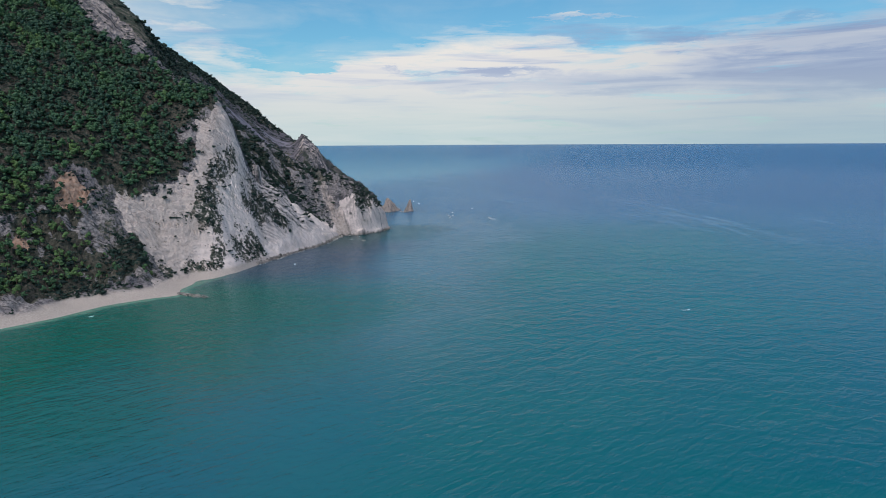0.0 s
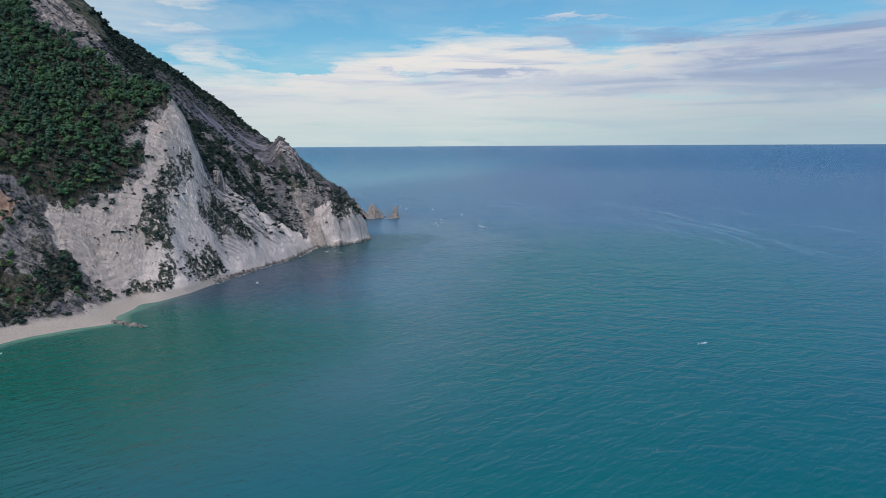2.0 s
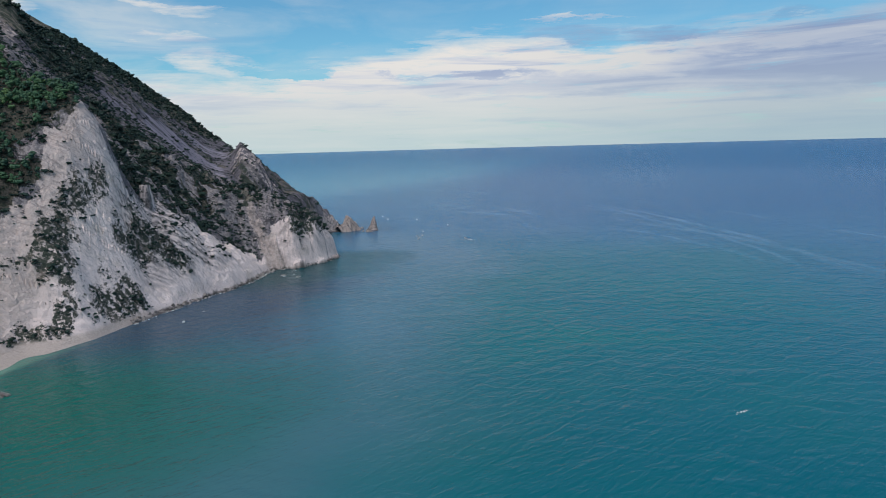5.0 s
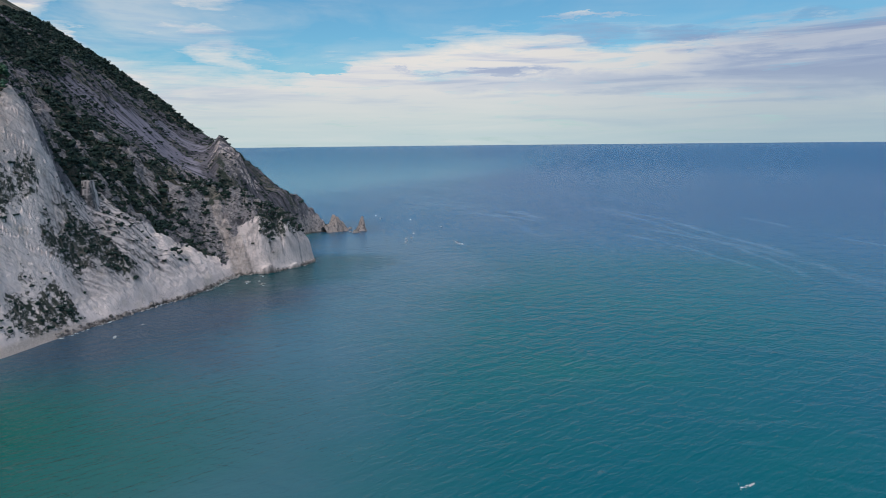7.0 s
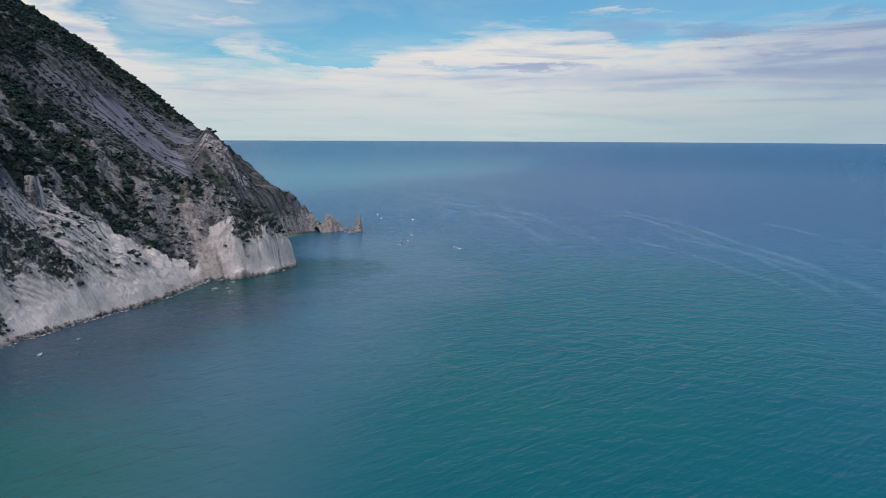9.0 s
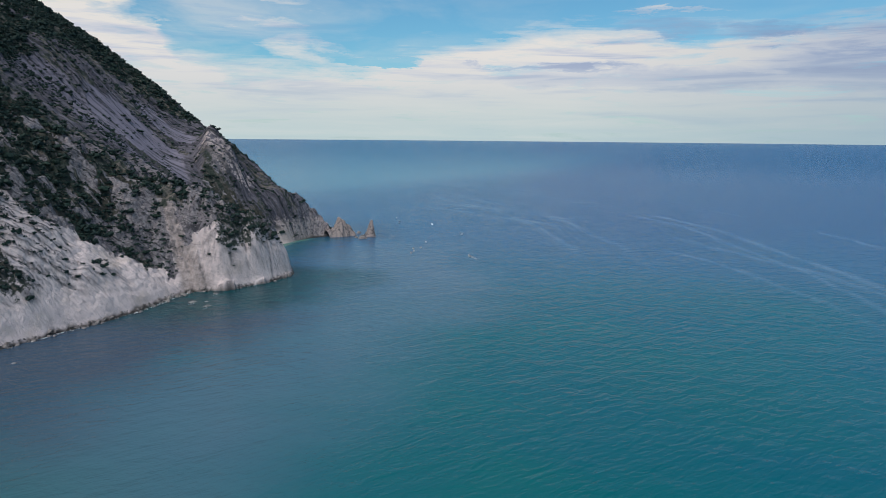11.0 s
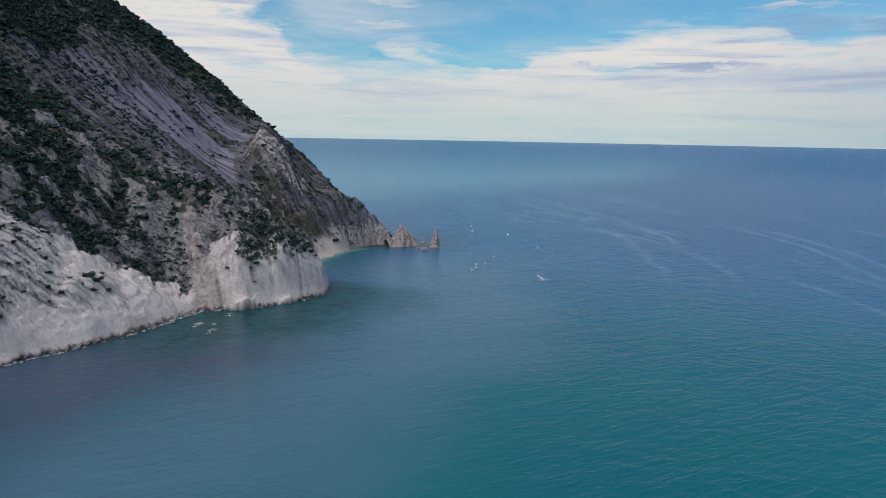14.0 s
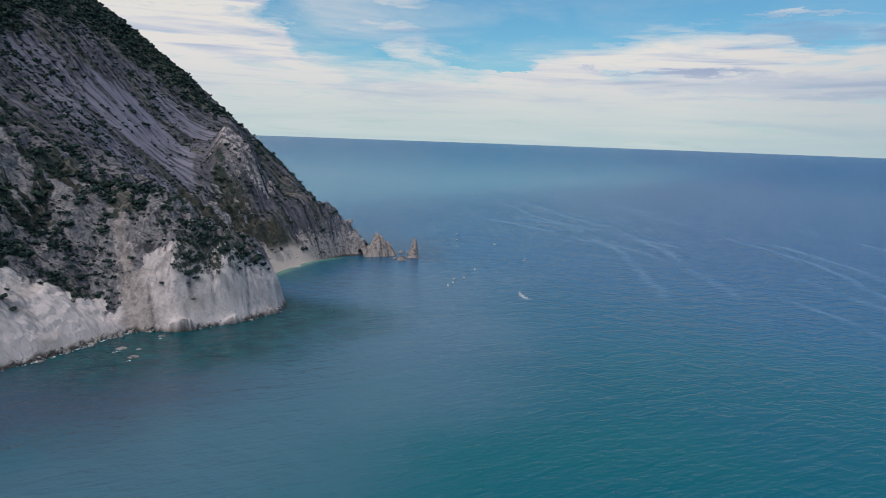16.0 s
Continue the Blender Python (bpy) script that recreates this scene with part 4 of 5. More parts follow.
def crown_shape(rng, lobes, tufts, size, core_level):
    """A crown about 1 wide: a dark heart in each lobe and loose tufts of leaves all over it. Vertices and triangles."""
    verts, tris = [], []
    ball = bmesh.new()
    bmesh.ops.create_icosphere(ball, subdivisions=core_level, radius=1)
    ball.verts.ensure_lookup_table()
    ball_co = np.array([v.co for v in ball.verts])
    ball_tris = np.array([[v.index for v in f.verts] for f in ball.faces])
    ball.free()
    for at, r in lobes:
        co = ball_co * (r * 0.80 * rng.uniform(0.8, 1.15, (len(ball_co), 1))) * (1, 1, 0.85) + at
        tris.append(ball_tris + sum(len(v) for v in verts))
        verts.append(co)
    weights = np.array([r * r for _, r in lobes])
    for k in rng.choice(len(lobes), tufts, p=weights / weights.sum()):
        at, r = lobes[k]
        out = rng.normal(size=3)
        out[2] = abs(out[2]) * 0.9 + 0.05 if rng.random() < 0.8 else out[2]
        out /= np.linalg.norm(out)
        mid = np.array(at) + out * r * rng.uniform(0.75, 1.12) * (1, 1, 0.85)
        side = np.cross(out, rng.normal(size=3))
        side /= np.linalg.norm(side) + 1e-9
        up = np.cross(side, out) + out * rng.uniform(-0.9, 0.9)
        s = size * rng.uniform(0.6, 1.35)
        quad = np.array([mid - side * s - up * s * 0.7, mid + side * s - up * s * 0.5 + out * s * 0.3,
                         mid + side * s * 0.6 + up * s + out * s * 0.1, mid - side * s * 0.8 + up * s * 0.8])
        n = sum(len(v) for v in verts)
        verts.append(quad)
        tris.append(np.array([[n, n + 1, n + 2], [n, n + 2, n + 3]]))
    return np.concatenate(verts), np.concatenate(tris)


def pine_crown(rng):
    """Lobes piled round a leaning stem, from 0.35 to 1 of the tree's height."""
    lobes = []
    for k in range(rng.integers(5, 8)):
        a, h = rng.uniform(0, 6.28), rng.uniform(0.45, 0.86)
        spread = rng.uniform(0.12, 0.30) * (1.25 - h)
        lobes.append(((math.cos(a) * spread, math.sin(a) * spread, h), rng.uniform(0.15, 0.24)))
    lobes.append(((rng.uniform(-0.04, 0.04), rng.uniform(-0.04, 0.04), 0.88), rng.uniform(0.13, 0.17)))
    return crown_shape(rng, lobes, 84, 0.062, 1)


def bush_crown(rng):
    lobes = [((rng.uniform(-0.5, 0.5), rng.uniform(-0.5, 0.5), rng.uniform(0.05, 0.35)), rng.uniform(0.18, 0.40)) for _ in range(rng.integers(3, 6))]
    return crown_shape(rng, lobes, 24, 0.15, 1)


def stem_shape(rng):
    """A tapered trunk with three limbs, 1 high."""
    verts, tris = [], []

    def limb(a, b, ra, rb, n=6):
        a, b = np.array(a, float), np.array(b, float)
        way = (b - a) / np.linalg.norm(b - a)
        side = np.cross(way, (0.3, 1, 0.2))
        side /= np.linalg.norm(side)
        other = np.cross(way, side)
        base = sum(len(v) for v in verts)
        ring = [np.cos(t) * side + np.sin(t) * other for t in np.linspace(0, 2 * math.pi, n, endpoint=False)]
        verts.append(np.array([a + ra * p for p in ring] + [b + rb * p for p in ring]))
        for k in range(n):
            q = (k + 1) % n
            tris.append(np.array([[base + k, base + q, base + n + q], [base + k, base + n + q, base + n + k]]))

    bend = rng.uniform(-0.06, 0.06, 2)
    fork = (bend[0], bend[1], 0.45)
    limb((0, 0, -0.12), fork, 0.035, 0.024)
    limb(fork, (bend[0] * 2, bend[1] * 2, 0.85), 0.024, 0.008)
    for k in range(3):
        a = k * 2.1 + rng.uniform(0, 1)
        limb(fork, (bend[0] + 0.2 * math.cos(a), bend[1] + 0.2 * math.sin(a), 0.68), 0.014, 0.006, 5)
    return np.concatenate(verts), np.concatenate(tris)


def tri_mesh(name, verts, tris, mat, tint=None):
    me = bpy.data.meshes.new(name)
    me.vertices.add(len(verts))
    me.vertices.foreach_set("co", np.asarray(verts, np.float32).ravel())
    me.loops.add(tris.size)
    me.loops.foreach_set("vertex_index", tris.ravel().astype(np.int32))
    me.polygons.add(len(tris))
    me.polygons.foreach_set("loop_start", np.arange(0, tris.size, 3, dtype=np.int32))
    me.update(calc_edges=True)
    me.materials.append(mat)
    if tint is not None:
        a = me.attributes.new("tint", "FLOAT", "POINT")
        a.data.foreach_set("value", np.asarray(tint, np.float32))
    return me


def many(name, shapes, rows, mat, stems=None):
    """One mesh of plants: rows of x, y, z, width, height, turn, kind, tint."""
    verts, tris, tints, at = [], [], [], 0
    for x, y, z, wide, high, turn, kind, tint in rows:
        v, f = shapes[int(kind)]
        c, s = math.cos(turn), math.sin(turn)
        p = np.c_[(v[:, 0] * c - v[:, 1] * s) * wide + x, (v[:, 0] * s + v[:, 1] * c) * wide + y, v[:, 2] * high + z]
        verts.append(p)
        tris.append(f + at)
        tints.append(np.full(len(v), tint))
        at += len(v)
    return new(name, tri_mesh(name, np.concatenate(verts), np.concatenate(tris), mat, np.concatenate(tints)))


rng = np.random.default_rng(7)
PINES = [pine_crown(rng) for _ in range(8)]
STEMS = [stem_shape(rng) for _ in range(3)]
BUSHES = [bush_crown(rng) for _ in range(6)]


def scatter(x0, x1, y0, y1, gap):
    x, y = np.meshgrid(np.arange(x0, x1, gap), np.arange(y0, y1, gap))
    return x.ravel() + rng.uniform(-0.5, 0.5, x.size) * gap, y.ravel() + rng.uniform(-0.5, 0.5, y.size) * gap


def plant_trees():
    x, y = scatter(-560, -230, 420, 880, 4.2)
    gaps = fractal(x / 14, y / 14, 3, 91)
    keep = most(x, y, ("wood", "low_wood"), 10, 7) * (0.93 - 0.75 * soft_step(gaps, 0.25, 0.6))
    keep = np.maximum(keep, (0.20 + 0.22 * soft_step(x, -290, -312)) * area("left_scrub", x, y, 10, 8)) * (1 - area("peak", x, y))
    z = ground_at(x, y)
    seen = (rng.random(len(x)) < keep) & (z > 7) & (x + 0.55 * y > -170)
    x, y, z = x[seen], y[seen], z[seen]
    n = len(x)
    high = rng.uniform(5.0, 10.2, n) * (0.75 + 0.25 * soft_step(z, 15, 60))
    wide = high * rng.uniform(0.85, 1.2, n)
    # stands of one age and kind share a green; it is fresher low down on the slope
    hue = np.clip(0.40 + 0.34 * fractal(x / 24, y / 24, 3, 191) + 0.34 * soft_step(z, 120, 30) + rng.normal(0, 0.15, n), 0.0, 0.99)
    rows = np.c_[x, y, z - 0.2, wide, high, rng.uniform(0, 6.28, n), rng.integers(0, len(PINES), n), hue]
    near = np.argsort(rows[:, 1] * 0.6 - rows[:, 0])[:290]
    pick = np.zeros(n, bool)
    pick[near] = True
    crowns = [[tri_mesh("crown", v, f, PINE, np.full(len(v), (g + 0.5) / 6)) for g in range(6)] for v, f in PINES]
    trunks = [tri_mesh("trunk", v, f, BARK) for v, f in STEMS]
    for px, py, pz, w, h, turn, kind, tint in rows[pick]:
        tree = new("pine_tree")
        tree.matrix_world = pose(px, py, pz, 0, 0, math.degrees(turn)) @ Matrix.Diagonal((w, w, h, 1))
        new("trunk", trunks[int(kind) % 3]).parent = tree
        new("crown", crowns[int(kind)][int(tint * 6)]).parent = tree
        tagged(tree, "dark green pine with a ragged crown on a steep slope", "tree", "pines on the lower slope")
    wood = many("pine_wood", PINES, rows[~pick], PINE)
    tagged(wood, "dense dark green pine wood covering the upper slope", "wood", kind="stuff")


plant_trees()


def plant_bushes():
    x, y = scatter(-470, -70, 440, 1240, 2.0)
    z = ground_at(x, y)
    along, across = x + 0.24 * y, y - 0.24 * x
    streak = fractal(along / 26, across / 7, 4, 101)
    clump = fractal(x / 22, y / 22, 3, 111)
    bare = np.maximum(most(x, y, ("white_face", "white_foot", "peak"), 6, 8), area("gully_scree", x, y, 4, 1.5))
    cover = 0.92 * soft_step(streak + 0.5 * clump, -0.22, 0.42)
    cover = cover * (1 - bare) + bare * (0.0 + 0.1 * soft_step(z, 25, 55)) * soft_step(streak + clump, 0.1, 0.8)
    # on the tilted beds the bushes root in the broken edges
    tilt = bedded(x, y)
    p, q = bed_phase(x, y, 16), bed_phase(x, y + 5, 9.3)
    rooted = np.maximum(1.0 * soft_step(np.abs(p - np.round(p)), 0.15, 0.08), 0.6 * soft_step(np.abs(q - np.round(q)), 0.15, 0.07))
    rooted = rooted * (0.45 + 0.55 * soft_step(clump + 0.4 * streak, -0.35, 0.3)) + 0.07 * soft_step(clump, -0.1, 0.5)
    high = soft_step(z - 0.25 * (y - 1000), 150, 230)
    cover = cover * (1 - tilt) + tilt * np.maximum(rooted, 0.6 * high)
    cover = np.where(most(x, y, ("slab", "far_slab"), 4, 3) > 0.5, 0.75 * soft_step(np.abs(p - np.round(p)), 0.09, 0.04) * soft_step(clump, -0.5, 0.2), cover)
    dense = np.maximum(most(x, y, ("valley", "gully_scrub", "high_scrub", "crest_scrub", "ridge_scrub", "band", "hollow"), 8, 7), point_top(x, y, z) * soft_step(fractal(x / 10, y / 10, 3, 231), -0.35, 0.1))
    cover = np.maximum(cover, 0.66 * dense)
    loose = most(x, y, ("left_scrub", "bay_scrub", "mid_scrub"), 8, 7)
    cover = np.maximum(cover, (0.18 + 0.55 * soft_step(streak, 0.0, 0.5)) * loose)
    tight = most(x, y, ("cliff_scrub", "foot_scrub", "mound_scrub", "dip_scrub"), 6, 5)
    cover = np.maximum(cover, (0.42 + 0.4 * soft_step(clump, -0.2, 0.4)) * tight)
    cover = np.maximum(cover, 0.25 * soft_step(streak, 0.0, 0.5) * area("ledge", x, y))
    cover = np.maximum(cover, 0.5 * area("wood", x, y)) * (1 - 0.9 * area("peak", x, y))
    cover = np.maximum(cover, 0.75 * soft_step(fractal(x / 13, y / 13, 3, 201), -0.12, 0.22) * area("crag", x, y)) * (1 - 0.6 * area("grass", x, y)) * (1 - area("gully_scree", x, y, 4, 1.5))
    cover = np.maximum(cover, 0.42 * soft_step(grid_at(strata, x, y), 0.3, 0.7))
    cover = cover * (1 - 0.8 * soft_step(grid_at(outcrop, x, y), 0.3, 0.7) * (1 - 0.7 * area("crag", x, y))) * (1 - 0.45 * area("pinnacle_face", x, y)) * soft_step(np.hypot(x + 225, y - 1124), 9, 16)
    keep = (rng.random(len(x)) < cover) & (z > 4.5) & (x + 0.55 * y > -100)
    x, y, z, dense = x[keep], y[keep], z[keep], dense[keep]
    n = len(x)
    wide = np.clip(rng.lognormal(0.62, 0.5, n), 0.8, 6.0) * (1 + 0.5 * dense)
    rows = np.c_[x, y, z - 0.25, wide, wide * rng.uniform(0.6, 1.1, n), rng.uniform(0, 6.28, n), rng.integers(0, len(BUSHES), n), rng.random(n)]
    tagged(many("scrub_bushes", BUSHES, rows, BUSH), "low dark evergreen scrub clinging to the rock", "scrub", kind="stuff")
    return n


bush_count = plant_bushes()


# ---- sea stacks and rocks ----
def fin_rock(name, centre, turn, half, profile, thick, seed, lean=(0, 0), mat=STACK_ROCK, cells=(64, 34)):
    """A rock fin standing in the sea: its crest height along its length, steep sides, upright strata."""
    n, m = cells
    u, v = np.meshgrid(np.linspace(-1.08, 1.08, n), np.linspace(-1.08, 1.08, m))
    at, tops = np.array([p[0] for p in profile]), np.array([p[1] for p in profile])
    crest = np.interp(u, at, tops) * (1 + 0.14 * fractal(u * 7, u * 0 + seed, 3, seed))
    width = np.interp(u, at, [p[2] for p in profile])
    side = np.abs(v) / np.maximum(width, 1e-3) * (1 + 0.16 * fractal(u * 9, v * 2, 3, seed + 3))
    z = np.where(crest > 0, crest * np.clip(1.12 - side**1.6, -1.0, 1.0), crest)
    z = z + 1.1 * (ribs(u * half / 1.6 + v, v * thick / 9, seed + 5, 3) - 0.62) * soft_step(z, 0, 4) * min(1.0, half / 8)
    z = np.maximum(z, -4.0)
    x, y = u * half + lean[0] * np.maximum(z, 0), v * thick + lean[1] * np.maximum(z, 0)
    c, s = math.cos(radians(turn)), math.sin(radians(turn))
    ob = grid_mesh(name, u[0], v[:, 0], z, mat)
    ob.data.vertices.foreach_set("co", np.c_[(x * c - y * s).ravel(), (x * s + y * c).ravel(), z.ravel()].astype(np.float32).ravel())
    ob.data.update()
    ob.location = (*centre, 0)
    return ob


tagged(fin_rock("pillar_rock", (-95, 1195), 46, 19, [(-1.1, 8.0, 0.6), (-0.75, 8.5, 0.75), (-0.45, 11.0, 0.85), (-0.12, 21.5, 0.9), (0.08, 20.0, 0.9),
                                                 (0.35, 15.0, 0.9), (0.62, 10.5, 0.85), (0.86, 5.0, 0.7), (1.0, -3.0, 0.5)], 12, 3),
       "jagged grey-brown limestone sea stack joined to the headland", "sea stack", "two sea stacks off the headland")
tagged(fin_rock("pillar_rock", (-60, 1203), 108, 13, [(-1.0, -3.0, 0.5), (-0.8, 5.0, 0.8), (-0.5, 11.5, 0.8), (-0.2, 20.5, 0.6), (0.05, 16.5, 0.7), (0.35, 11.0, 0.6),
                                                  (0.6, 9.0, 0.8), (0.85, 4.0, 0.6), (1.0, -3.0, 0.5)], 7.0, 8, (0.0, -0.10)),
       "slender pale tan limestone sea stack standing in open water", "sea stack", "two sea stacks off the headland")
for k, (px, py, a, size, high) in enumerate([(-63, 1177, 20, 6.5, 4.2), (-78, 1220, 60, 4.0, 2.6), (-230, 1432, 10, 9.0, 3.0), (-72, 1182, 80, 3.0, 1.6)]):
    tagged(fin_rock("sea_rock", (px, py), a, size, [(-1, -3, 0.6), (-0.6, high * 0.7, 0.9), (0, high, 0.95), (0.5, high * 0.75, 0.9), (1, -3, 0.6)], size * 0.6,
                    20 + k, mat=SHORE_ROCK, cells=(24, 16)), "low dark wet rock awash in the sea", "rock", "rocks awash")


def boulder_shape(seed):
    """A rough block about 1 across."""
    r = random.Random(seed)
    bm = bmesh.new()
    bmesh.ops.create_icosphere(bm, subdivisions=2, radius=0.5)
    cuts = [(Vector((r.gauss(0, 1), r.gauss(0, 1), r.gauss(0, 1))).normalized(), r.uniform(0.24, 0.42)) for _ in range(9)]
    for v in bm.verts:
        for n, d in cuts:
            over = v.co.dot(n) - d
            if over > 0:
                v.co -= n * over
        v.co += 0.05 * noise.noise_vector(v.co * 3 + Vector((seed, 0, 0)))
        v.co.z *= 0.8
    me = bpy.data.meshes.new("boulder")
    bm.to_mesh(me)
    bm.free()
    return me


BOULDERS = [boulder_shape(k) for k in range(7)]
for me in BOULDERS:
    me.materials.append(SHORE_ROCK)


def breakwater():
    """A short mole of dumped boulders running out from the beach."""
    r = random.Random(5)
    base = tagged(new("breakwater"), "short breakwater of dumped brown boulders off the beach", "breakwater")
    base.location = (-212, 537, 0)
    way, across = Vector((26, -13, 0)).normalized(), Vector((13, 26, 0)).normalized()
    for k in range(95):
        f = r.random()
        side = r.gauss(0, 1.9)
        s = r.uniform(1.5, 3.2)
        ob = new("boulder", BOULDERS[k % 7])
        ob.parent = base
        top = max(0.0, 1.5 - abs(side) * 0.55) * (1 - 0.4 * max(0, f - 0.8) / 0.2)
        ob.location = way * (f * 31) + across * side + Vector((0, 0, top - 0.35 + r.uniform(-0.3, 0.2)))
        ob.rotation_euler = (r.uniform(0, 6), r.uniform(0, 6), r.uniform(0, 6))
        ob.scale = (s, s * r.uniform(0.8, 1.1), s * r.uniform(0.7, 1))
    return base


breakwater()


def shore_boulders():
    """The fallen blocks along the foot of the cliff, in one mesh."""
    r = random.Random(11)
    p = [q for q in SHORE if 640 < q[1] < 975]
    co, faces, at = [], [], 0
    shapes = []
    for me in BOULDERS:
        v = np.array([w.co for w in me.vertices])
        f = np.array([list(g.vertices) for g in me.polygons])
        shapes.append((v, f))
    for (x0, y0), (x1, y1) in zip(p[:-1], p[1:]):
        away = math.hypot(x1 - x0, y1 - y0)
        for _ in range(int(away * 2.6)):
            f, s = r.random(), min(4.0, 0.7 + r.expovariate(1.3))
            side = r.gauss(-0.6, 2.0)
            x, y = x0 + f * (x1 - x0) + side * (y1 - y0) / away, y0 + f * (y1 - y0) - side * (x1 - x0) / away
            v, g = shapes[r.randrange(7)]
            a, b = r.uniform(0, 6.28), r.uniform(0, 6.28)
            turn = np.array(Euler((a, b, a + b)).to_matrix())
            z = max(float(ground_at(np.array([x]), np.array([y]))[0]), -0.3)
            if z > 2.5:
                continue
            co.append(v @ turn.T * s + (x, y, z + 0.12 * s))
            faces.append(g + at)
            at += len(v)
    ob = new("shore_boulders", tri_mesh("shore_boulders", np.concatenate(co), np.concatenate(faces), SHORE_ROCK))
    return tagged(ob, "dark wet fallen boulders along the waterline", "boulders", kind="stuff")


shore_boulders()
for k, (px, py, a, size) in enumerate([(-98, 834, 70, 4.2), (-114, 844, 60, 4.5), (-109, 872, 30, 3.2), (-122, 877, 20, 3.6), (-104, 846, 40, 2.2), (-143, 700, 60, 2.0)]):
    tagged(fin_rock("reef_rock", (px, py), a, size, [(-1, -2, 0.6), (-0.5, 0.5, 0.9), (0.1, 0.9, 0.95), (0.6, 0.4, 0.9), (1, -2, 0.6)], size * 0.5, 40 + k,
                    mat=SHORE_ROCK, cells=(18, 12)), "flat dark reef rock just above the water", "rock", "reef rocks by the cliff")


# ---- boats ----
def hull_rings(length, beam, depth):
    """Cross-sections from the stern to the bow."""
    rings = []
    for f in np.linspace(0, 1, 9):
        w = beam / 2 * (1 - max(0, (f - 0.45) / 0.55) ** 2.2) * (0.9 + 0.1 * min(1, f * 4))
        sheer = depth * (0.85 + 0.35 * f * f)
        keel = -0.3 * depth * (1 - max(0, (f - 0.6) / 0.4) ** 2) + (sheer * 0.9 * max(0, (f - 0.75) / 0.25) ** 2)
        x = (f - 0.5) * length
        rings.append([(x, 0, keel), (x, w * 0.72, keel * 0.4 + 0.06), (x, w, sheer * 0.55), (x, w, sheer), (x, w * 0.82, sheer)])
    return rings


def box(bm, x0, x1, y0, y1, z0, z1, taper=0.0):
    v = [bm.verts.new(p) for p in ((x0, y0, z0), (x1, y0, z0), (x1, y1, z0), (x0, y1, z0),
                                   (x0 + taper, y0 + taper, z1), (x1 - taper, y0 + taper, z1), (x1 - taper, y1 - taper, z1), (x0 + taper, y1 - taper, z1))]
    for f in ((3, 2, 1, 0), (4, 5, 6, 7), (0, 1, 5, 4), (1, 2, 6, 5), (2, 3, 7, 6), (3, 0, 4, 7)):
        bm.faces.new([v[k] for k in f])
    return v


def rounded(bm, width=0.04):
    bmesh.ops.bevel(bm, geom=list(bm.edges), offset=width, segments=2, affect="EDGES", profile=0.6)


def motorboat(length=4.4, canopy=False):
    boat = new("motorboat")
    rings = hull_rings(length, length * 0.39, length * 0.14)
    bm = bmesh.new()
    rows = []
    for ring in rings:
        full = [(x, -y, z) for x, y, z in ring[:0:-1]] + ring
        rows.append([bm.verts.new(p) for p in full])
    for a, b in zip(rows, rows[1:]):
        for k in range(len(a) - 1):
            bm.faces.new((a[k], b[k], b[k + 1], a[k + 1]))
    bm.faces.new(rows[0])
    bmesh.ops.remove_doubles(bm, verts=bm.verts, dist=0.002)
    bmesh.ops.recalc_face_normals(bm, faces=bm.faces)
    part("hull", bm, GEL, boat)
    z = length * 0.10
    bm = bmesh.new()
    box(bm, -length * 0.46, length * 0.12, -length * 0.155, length * 0.155, z * 0.45, z * 0.55)
    part("cockpit_floor", bm, CUSHION, boat, "grey non-slip cockpit floor")
    bm = bmesh.new()
    box(bm, length * 0.12, length * 0.40, -length * 0.13, length * 0.13, z * 0.9, z * 1.45, 0.12)
    rounded(bm, 0.06)
    part("foredeck", bm, GEL, boat)
    bm = bmesh.new()
    box(bm, -length * 0.05, length * 0.09, -length * 0.07, length * 0.07, z * 0.5, z * 1.75, 0.04)
    rounded(bm)
    console = part("console", bm, GEL, boat)
    bm = bmesh.new()
    box(bm, length * 0.06, length * 0.08, -length * 0.08, length * 0.08, z * 1.7, z * 2.4, 0.0)
    part("windscreen", bm, SCREEN, console, "dark tinted windscreen")
    bm = bmesh.new()
    box(bm, -length * 0.40, -length * 0.28, -length * 0.14, length * 0.14, z * 0.5, z * 1.0)
    rounded(bm)
    part("bench_seat", bm, CUSHION, boat, "grey padded bench seat")
    bm = bmesh.new()
    box(bm, -length * 0.57, -length * 0.50, -0.18, 0.18, z * 0.9, z * 2.0, 0.04)
    box(bm, -length * 0.55, -length * 0.52, -0.07, 0.07, -0.35, z * 0.9)
    part("outboard_motor", bm, MOTOR, boat, "black outboard motor")
    if canopy:
        bm = bmesh.new()
        box(bm, -length * 0.22, length * 0.12, -length * 0.16, length * 0.16, 1.75, 1.84, 0.05)
        rounded(bm, 0.03)
        part("sun_canopy", bm, TRIM, boat, "dark blue fabric sun canopy")
        for sx in (-0.2, 0.1):
            for sy in (-0.145, 0.145):
                bm = bmesh.new()
                box(bm, sx * length - 0.02, sx * length + 0.02, sy * length - 0.02, sy * length + 0.02, z * 0.9, 1.76)
                part("canopy_post", bm, GEL, boat)
    return boat


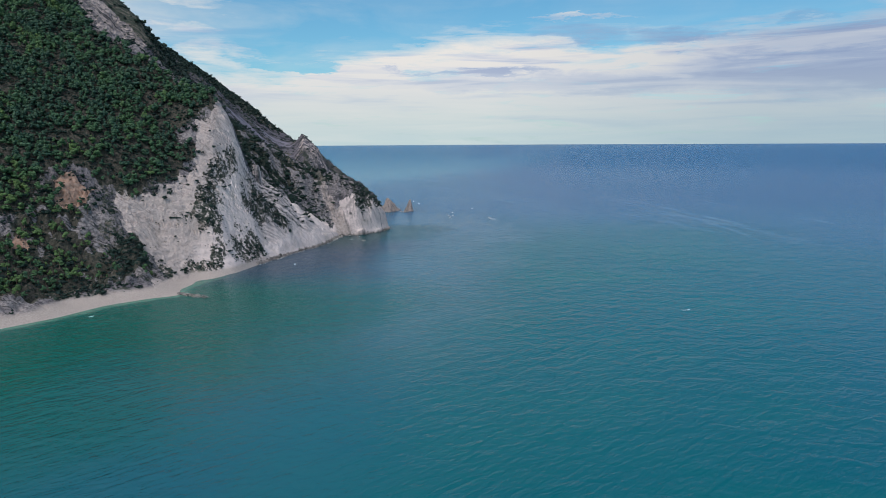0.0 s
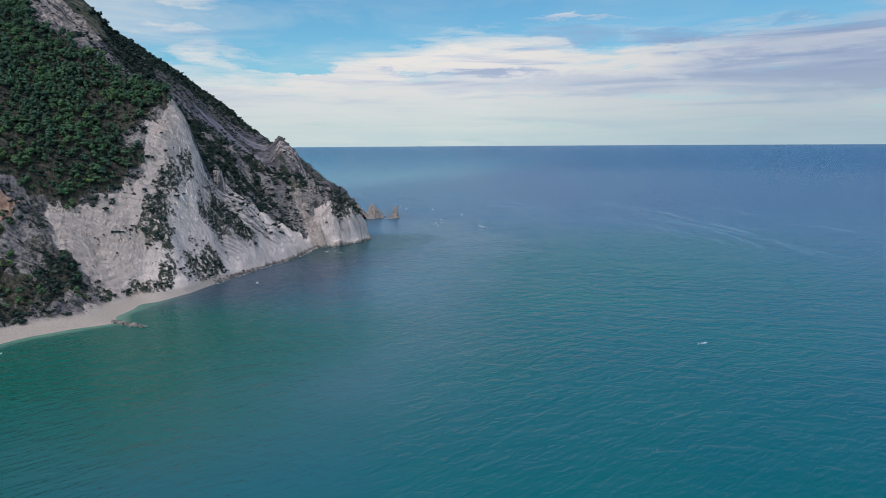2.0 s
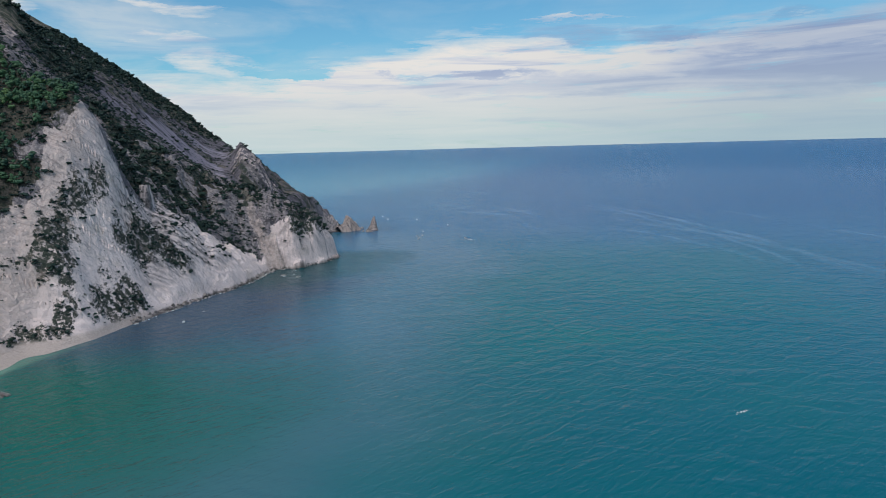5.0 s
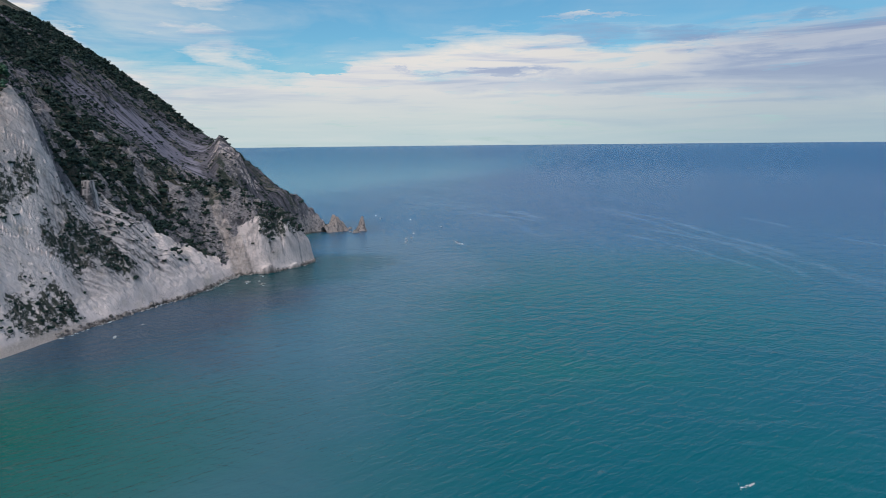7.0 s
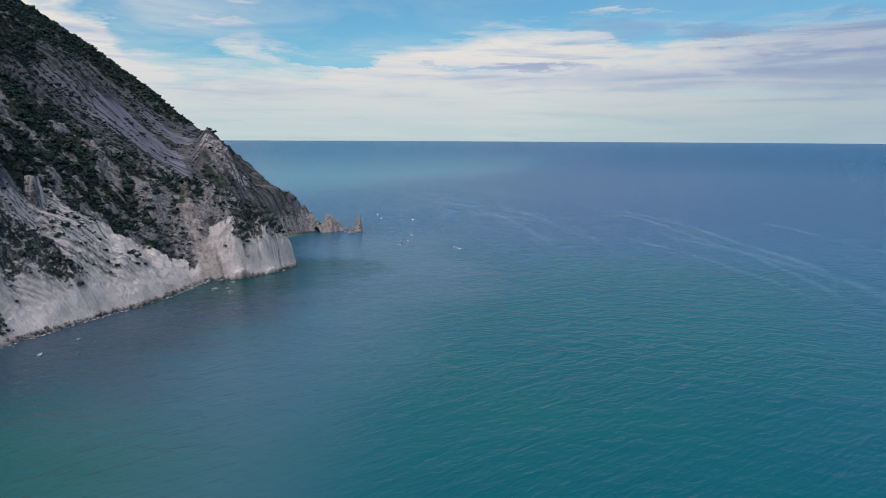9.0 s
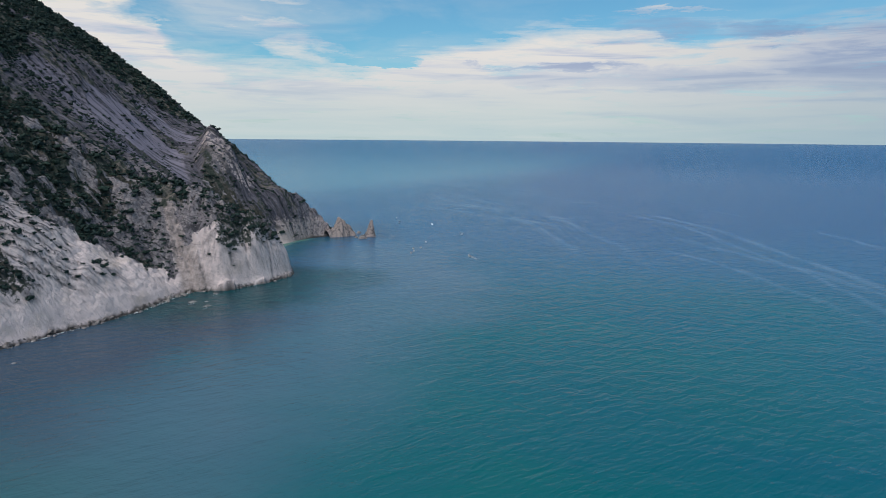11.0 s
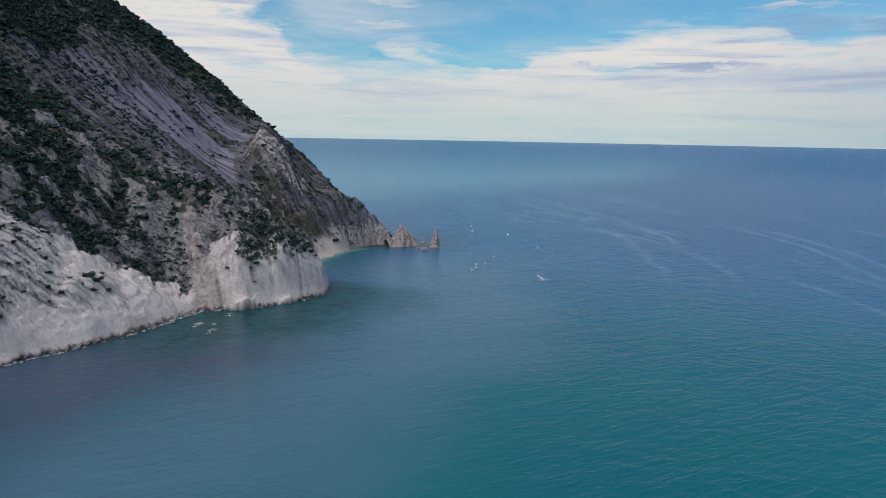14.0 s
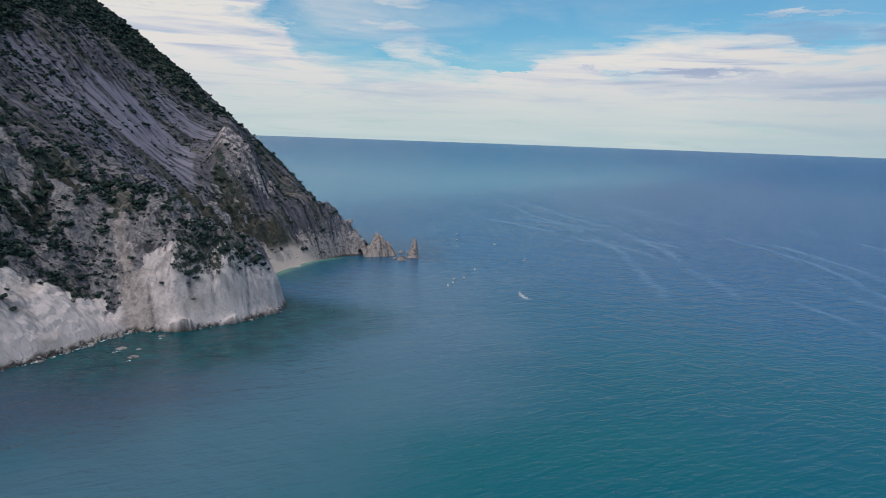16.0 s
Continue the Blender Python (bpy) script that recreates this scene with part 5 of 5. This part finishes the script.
open_boat = tagged(motorboat(), "small white open motorboat lying at anchor", "boat", "boats anchored off the point")
open_boat.matrix_basis = pose(-147, 669, 0.1, 0, 0, 105)
shaded = tagged(motorboat(5.2, True), "white motorboat with a blue canopy at anchor", "boat", "boats anchored off the point")
shaded.matrix_basis = pose(9, 1110, 0.1, 0, 0, 95)
for px, py, a in ((12, 1094, 100), (-60, 1388, 96), (2, 1324, 112), (16, 1159, 110)):
    copy_thing(open_boat, pose(px, py, 0.1, 0, 0, a))
for px, py, a in ((16, 1117, 92), (11, 1081, 104), (-47, 1338, 88), (52, 1231, 100)):
    copy_thing(shaded, pose(px, py, 0.1, 0, 0, a))
runner = tagged(copy_thing(shaded, pose(73, 1074, 0.2, 0, -3, 118)), "white motorboat under way trailing a short wake", "boat")
runner["group"] = ""


def foam_patch(name, place, turn, length, wide0, wide1, seed, holes=0.45):
    """Torn foam lying on the water: small flakes, closer together along the middle."""
    r = random.Random(seed)
    bm = bmesh.new()
    for _ in range(int(length * (wide0 + wide1) * 1.5)):
        f = r.random()
        w = wide0 + f * (wide1 - wide0)
        x, y, s = -f * length, r.gauss(0, 0.33) * w, r.uniform(0.15, 0.75) * (1 - 0.6 * f)
        if r.random() < holes * f:
            continue
        n = r.randint(5, 7)
        ring = [bm.verts.new((x + s * r.uniform(0.6, 1.3) * math.cos(k * 6.283 / n), y + s * 0.7 * r.uniform(0.6, 1.3) * math.sin(k * 6.283 / n), 0)) for k in range(n)]
        bm.faces.new(ring)
    ob = part(name, bm, FOAM)
    ob.matrix_world = pose(*place, 0.03, 0, 0, turn)
    return ob


def shore_foam():
    """Broken lines of foam where the swell washes the rocks and the beach."""
    r = random.Random(23)
    p = [q for q in SHORE if 640 < q[1] < 880]
    bm = bmesh.new()
    for (x0, y0), (x1, y1) in zip(p[:-1], p[1:]):
        away = math.hypot(x1 - x0, y1 - y0)
        for _ in range(int(away * 1.0)):
            f = r.random()
            if value_noise(np.array(f * away / 7 + x0), np.array(y0 / 9.0), 77) < -0.1:
                continue
            side = -abs(r.gauss(0, 1.1)) - 1.2
            x, y = x0 + f * (x1 - x0) - side * (y1 - y0) / away, y0 + f * (y1 - y0) + side * (x1 - x0) / away
            n, s, a = r.randint(5, 7), r.uniform(0.15, 0.55), math.atan2(y1 - y0, x1 - x0)
            ring = []
            for k in range(n):
                u, v = s * 2.2 * r.uniform(0.6, 1.3) * math.cos(k * 6.283 / n), s * r.uniform(0.6, 1.3) * math.sin(k * 6.283 / n)
                ring.append(bm.verts.new((x + u * math.cos(a) - v * math.sin(a), y + u * math.sin(a) + v * math.cos(a), 0.04)))
            bm.faces.new(ring)
    return part("shore_foam", bm, FOAM)


tagged(shore_foam(), "broken white foam washing along the shore", "foam", kind="stuff")
for k, (px, py, a) in enumerate([(-98, 831, 70), (-114, 841, 60), (-109, 869, 30)]):
    tagged(foam_patch("foam_patch", (px + 3, py - 1), a, 5, 0.8, 1.6, 60 + k, 0.6), "white foam breaking on a reef rock", "foam", kind="stuff")
tagged(foam_patch("boat_wake", (73.5, 1072), 118, 17, 2.6, 7.0, 3, 0.25), "white foaming wake behind a motorboat", "wake", kind="stuff")
tagged(foam_patch("foam_patch", (176, 478), 30, 9, 1.0, 3.0, 9, 0.9), "thin patch of white foam on the sea", "foam", kind="stuff")


def buoy(place):
    bm = bmesh.new()
    bmesh.ops.create_uvsphere(bm, u_segments=14, v_segments=10, radius=0.55)
    for v in bm.verts:
        v.co.z = v.co.z * 0.9 + (0.35 if v.co.z > 0.3 else 0)
    thing = tagged(new("mooring_buoy"), "dark grey mooring buoy floating on the sea", "buoy")
    part("float", bm, MOTOR, thing)
    bm = bmesh.new()
    bmesh.ops.create_cone(bm, cap_ends=True, segments=8, radius1=0.06, radius2=0.05, depth=0.6)
    for v in bm.verts:
        v.co.z += 1.0
    part("staff", bm, MOTOR, thing)
    thing.location = (*place, 0)


buoy((-41, 967))


def kayak(place, turn, mat, label):
    bm = bmesh.new()
    rows = []
    for f in np.linspace(0, 1, 9):
        w = 0.38 * math.sin(math.pi * min(max(f, 0.02), 0.98)) ** 0.7
        z = 0.12 * (2 * f - 1) ** 2
        rows.append([bm.verts.new((f * 3.8 - 1.9, w * math.cos(a), z + 0.2 * math.sin(a) * (1 if a < 3.2 else 0.8))) for a in np.linspace(0, 6.283, 10, endpoint=False)])
    for a, b in zip(rows, rows[1:]):
        for k in range(10):
            bm.faces.new((a[k], a[(k + 1) % 10], b[(k + 1) % 10], b[k]))
    bm.faces.new(rows[0])
    bm.faces.new(rows[-1][::-1])
    thing = tagged(new("kayak"), label, "kayak")
    part("hull", bm, mat, thing)
    bm = bmesh.new()
    box(bm, -0.5, 0.3, -0.2, 0.2, 0.17, 0.24, 0.05)
    part("seat_well", bm, MOTOR, thing)
    thing.matrix_basis = pose(*place, 0.05, 0, 0, turn)


kayak((-246, 466), 60, GEL, "white kayak afloat close to the beach")
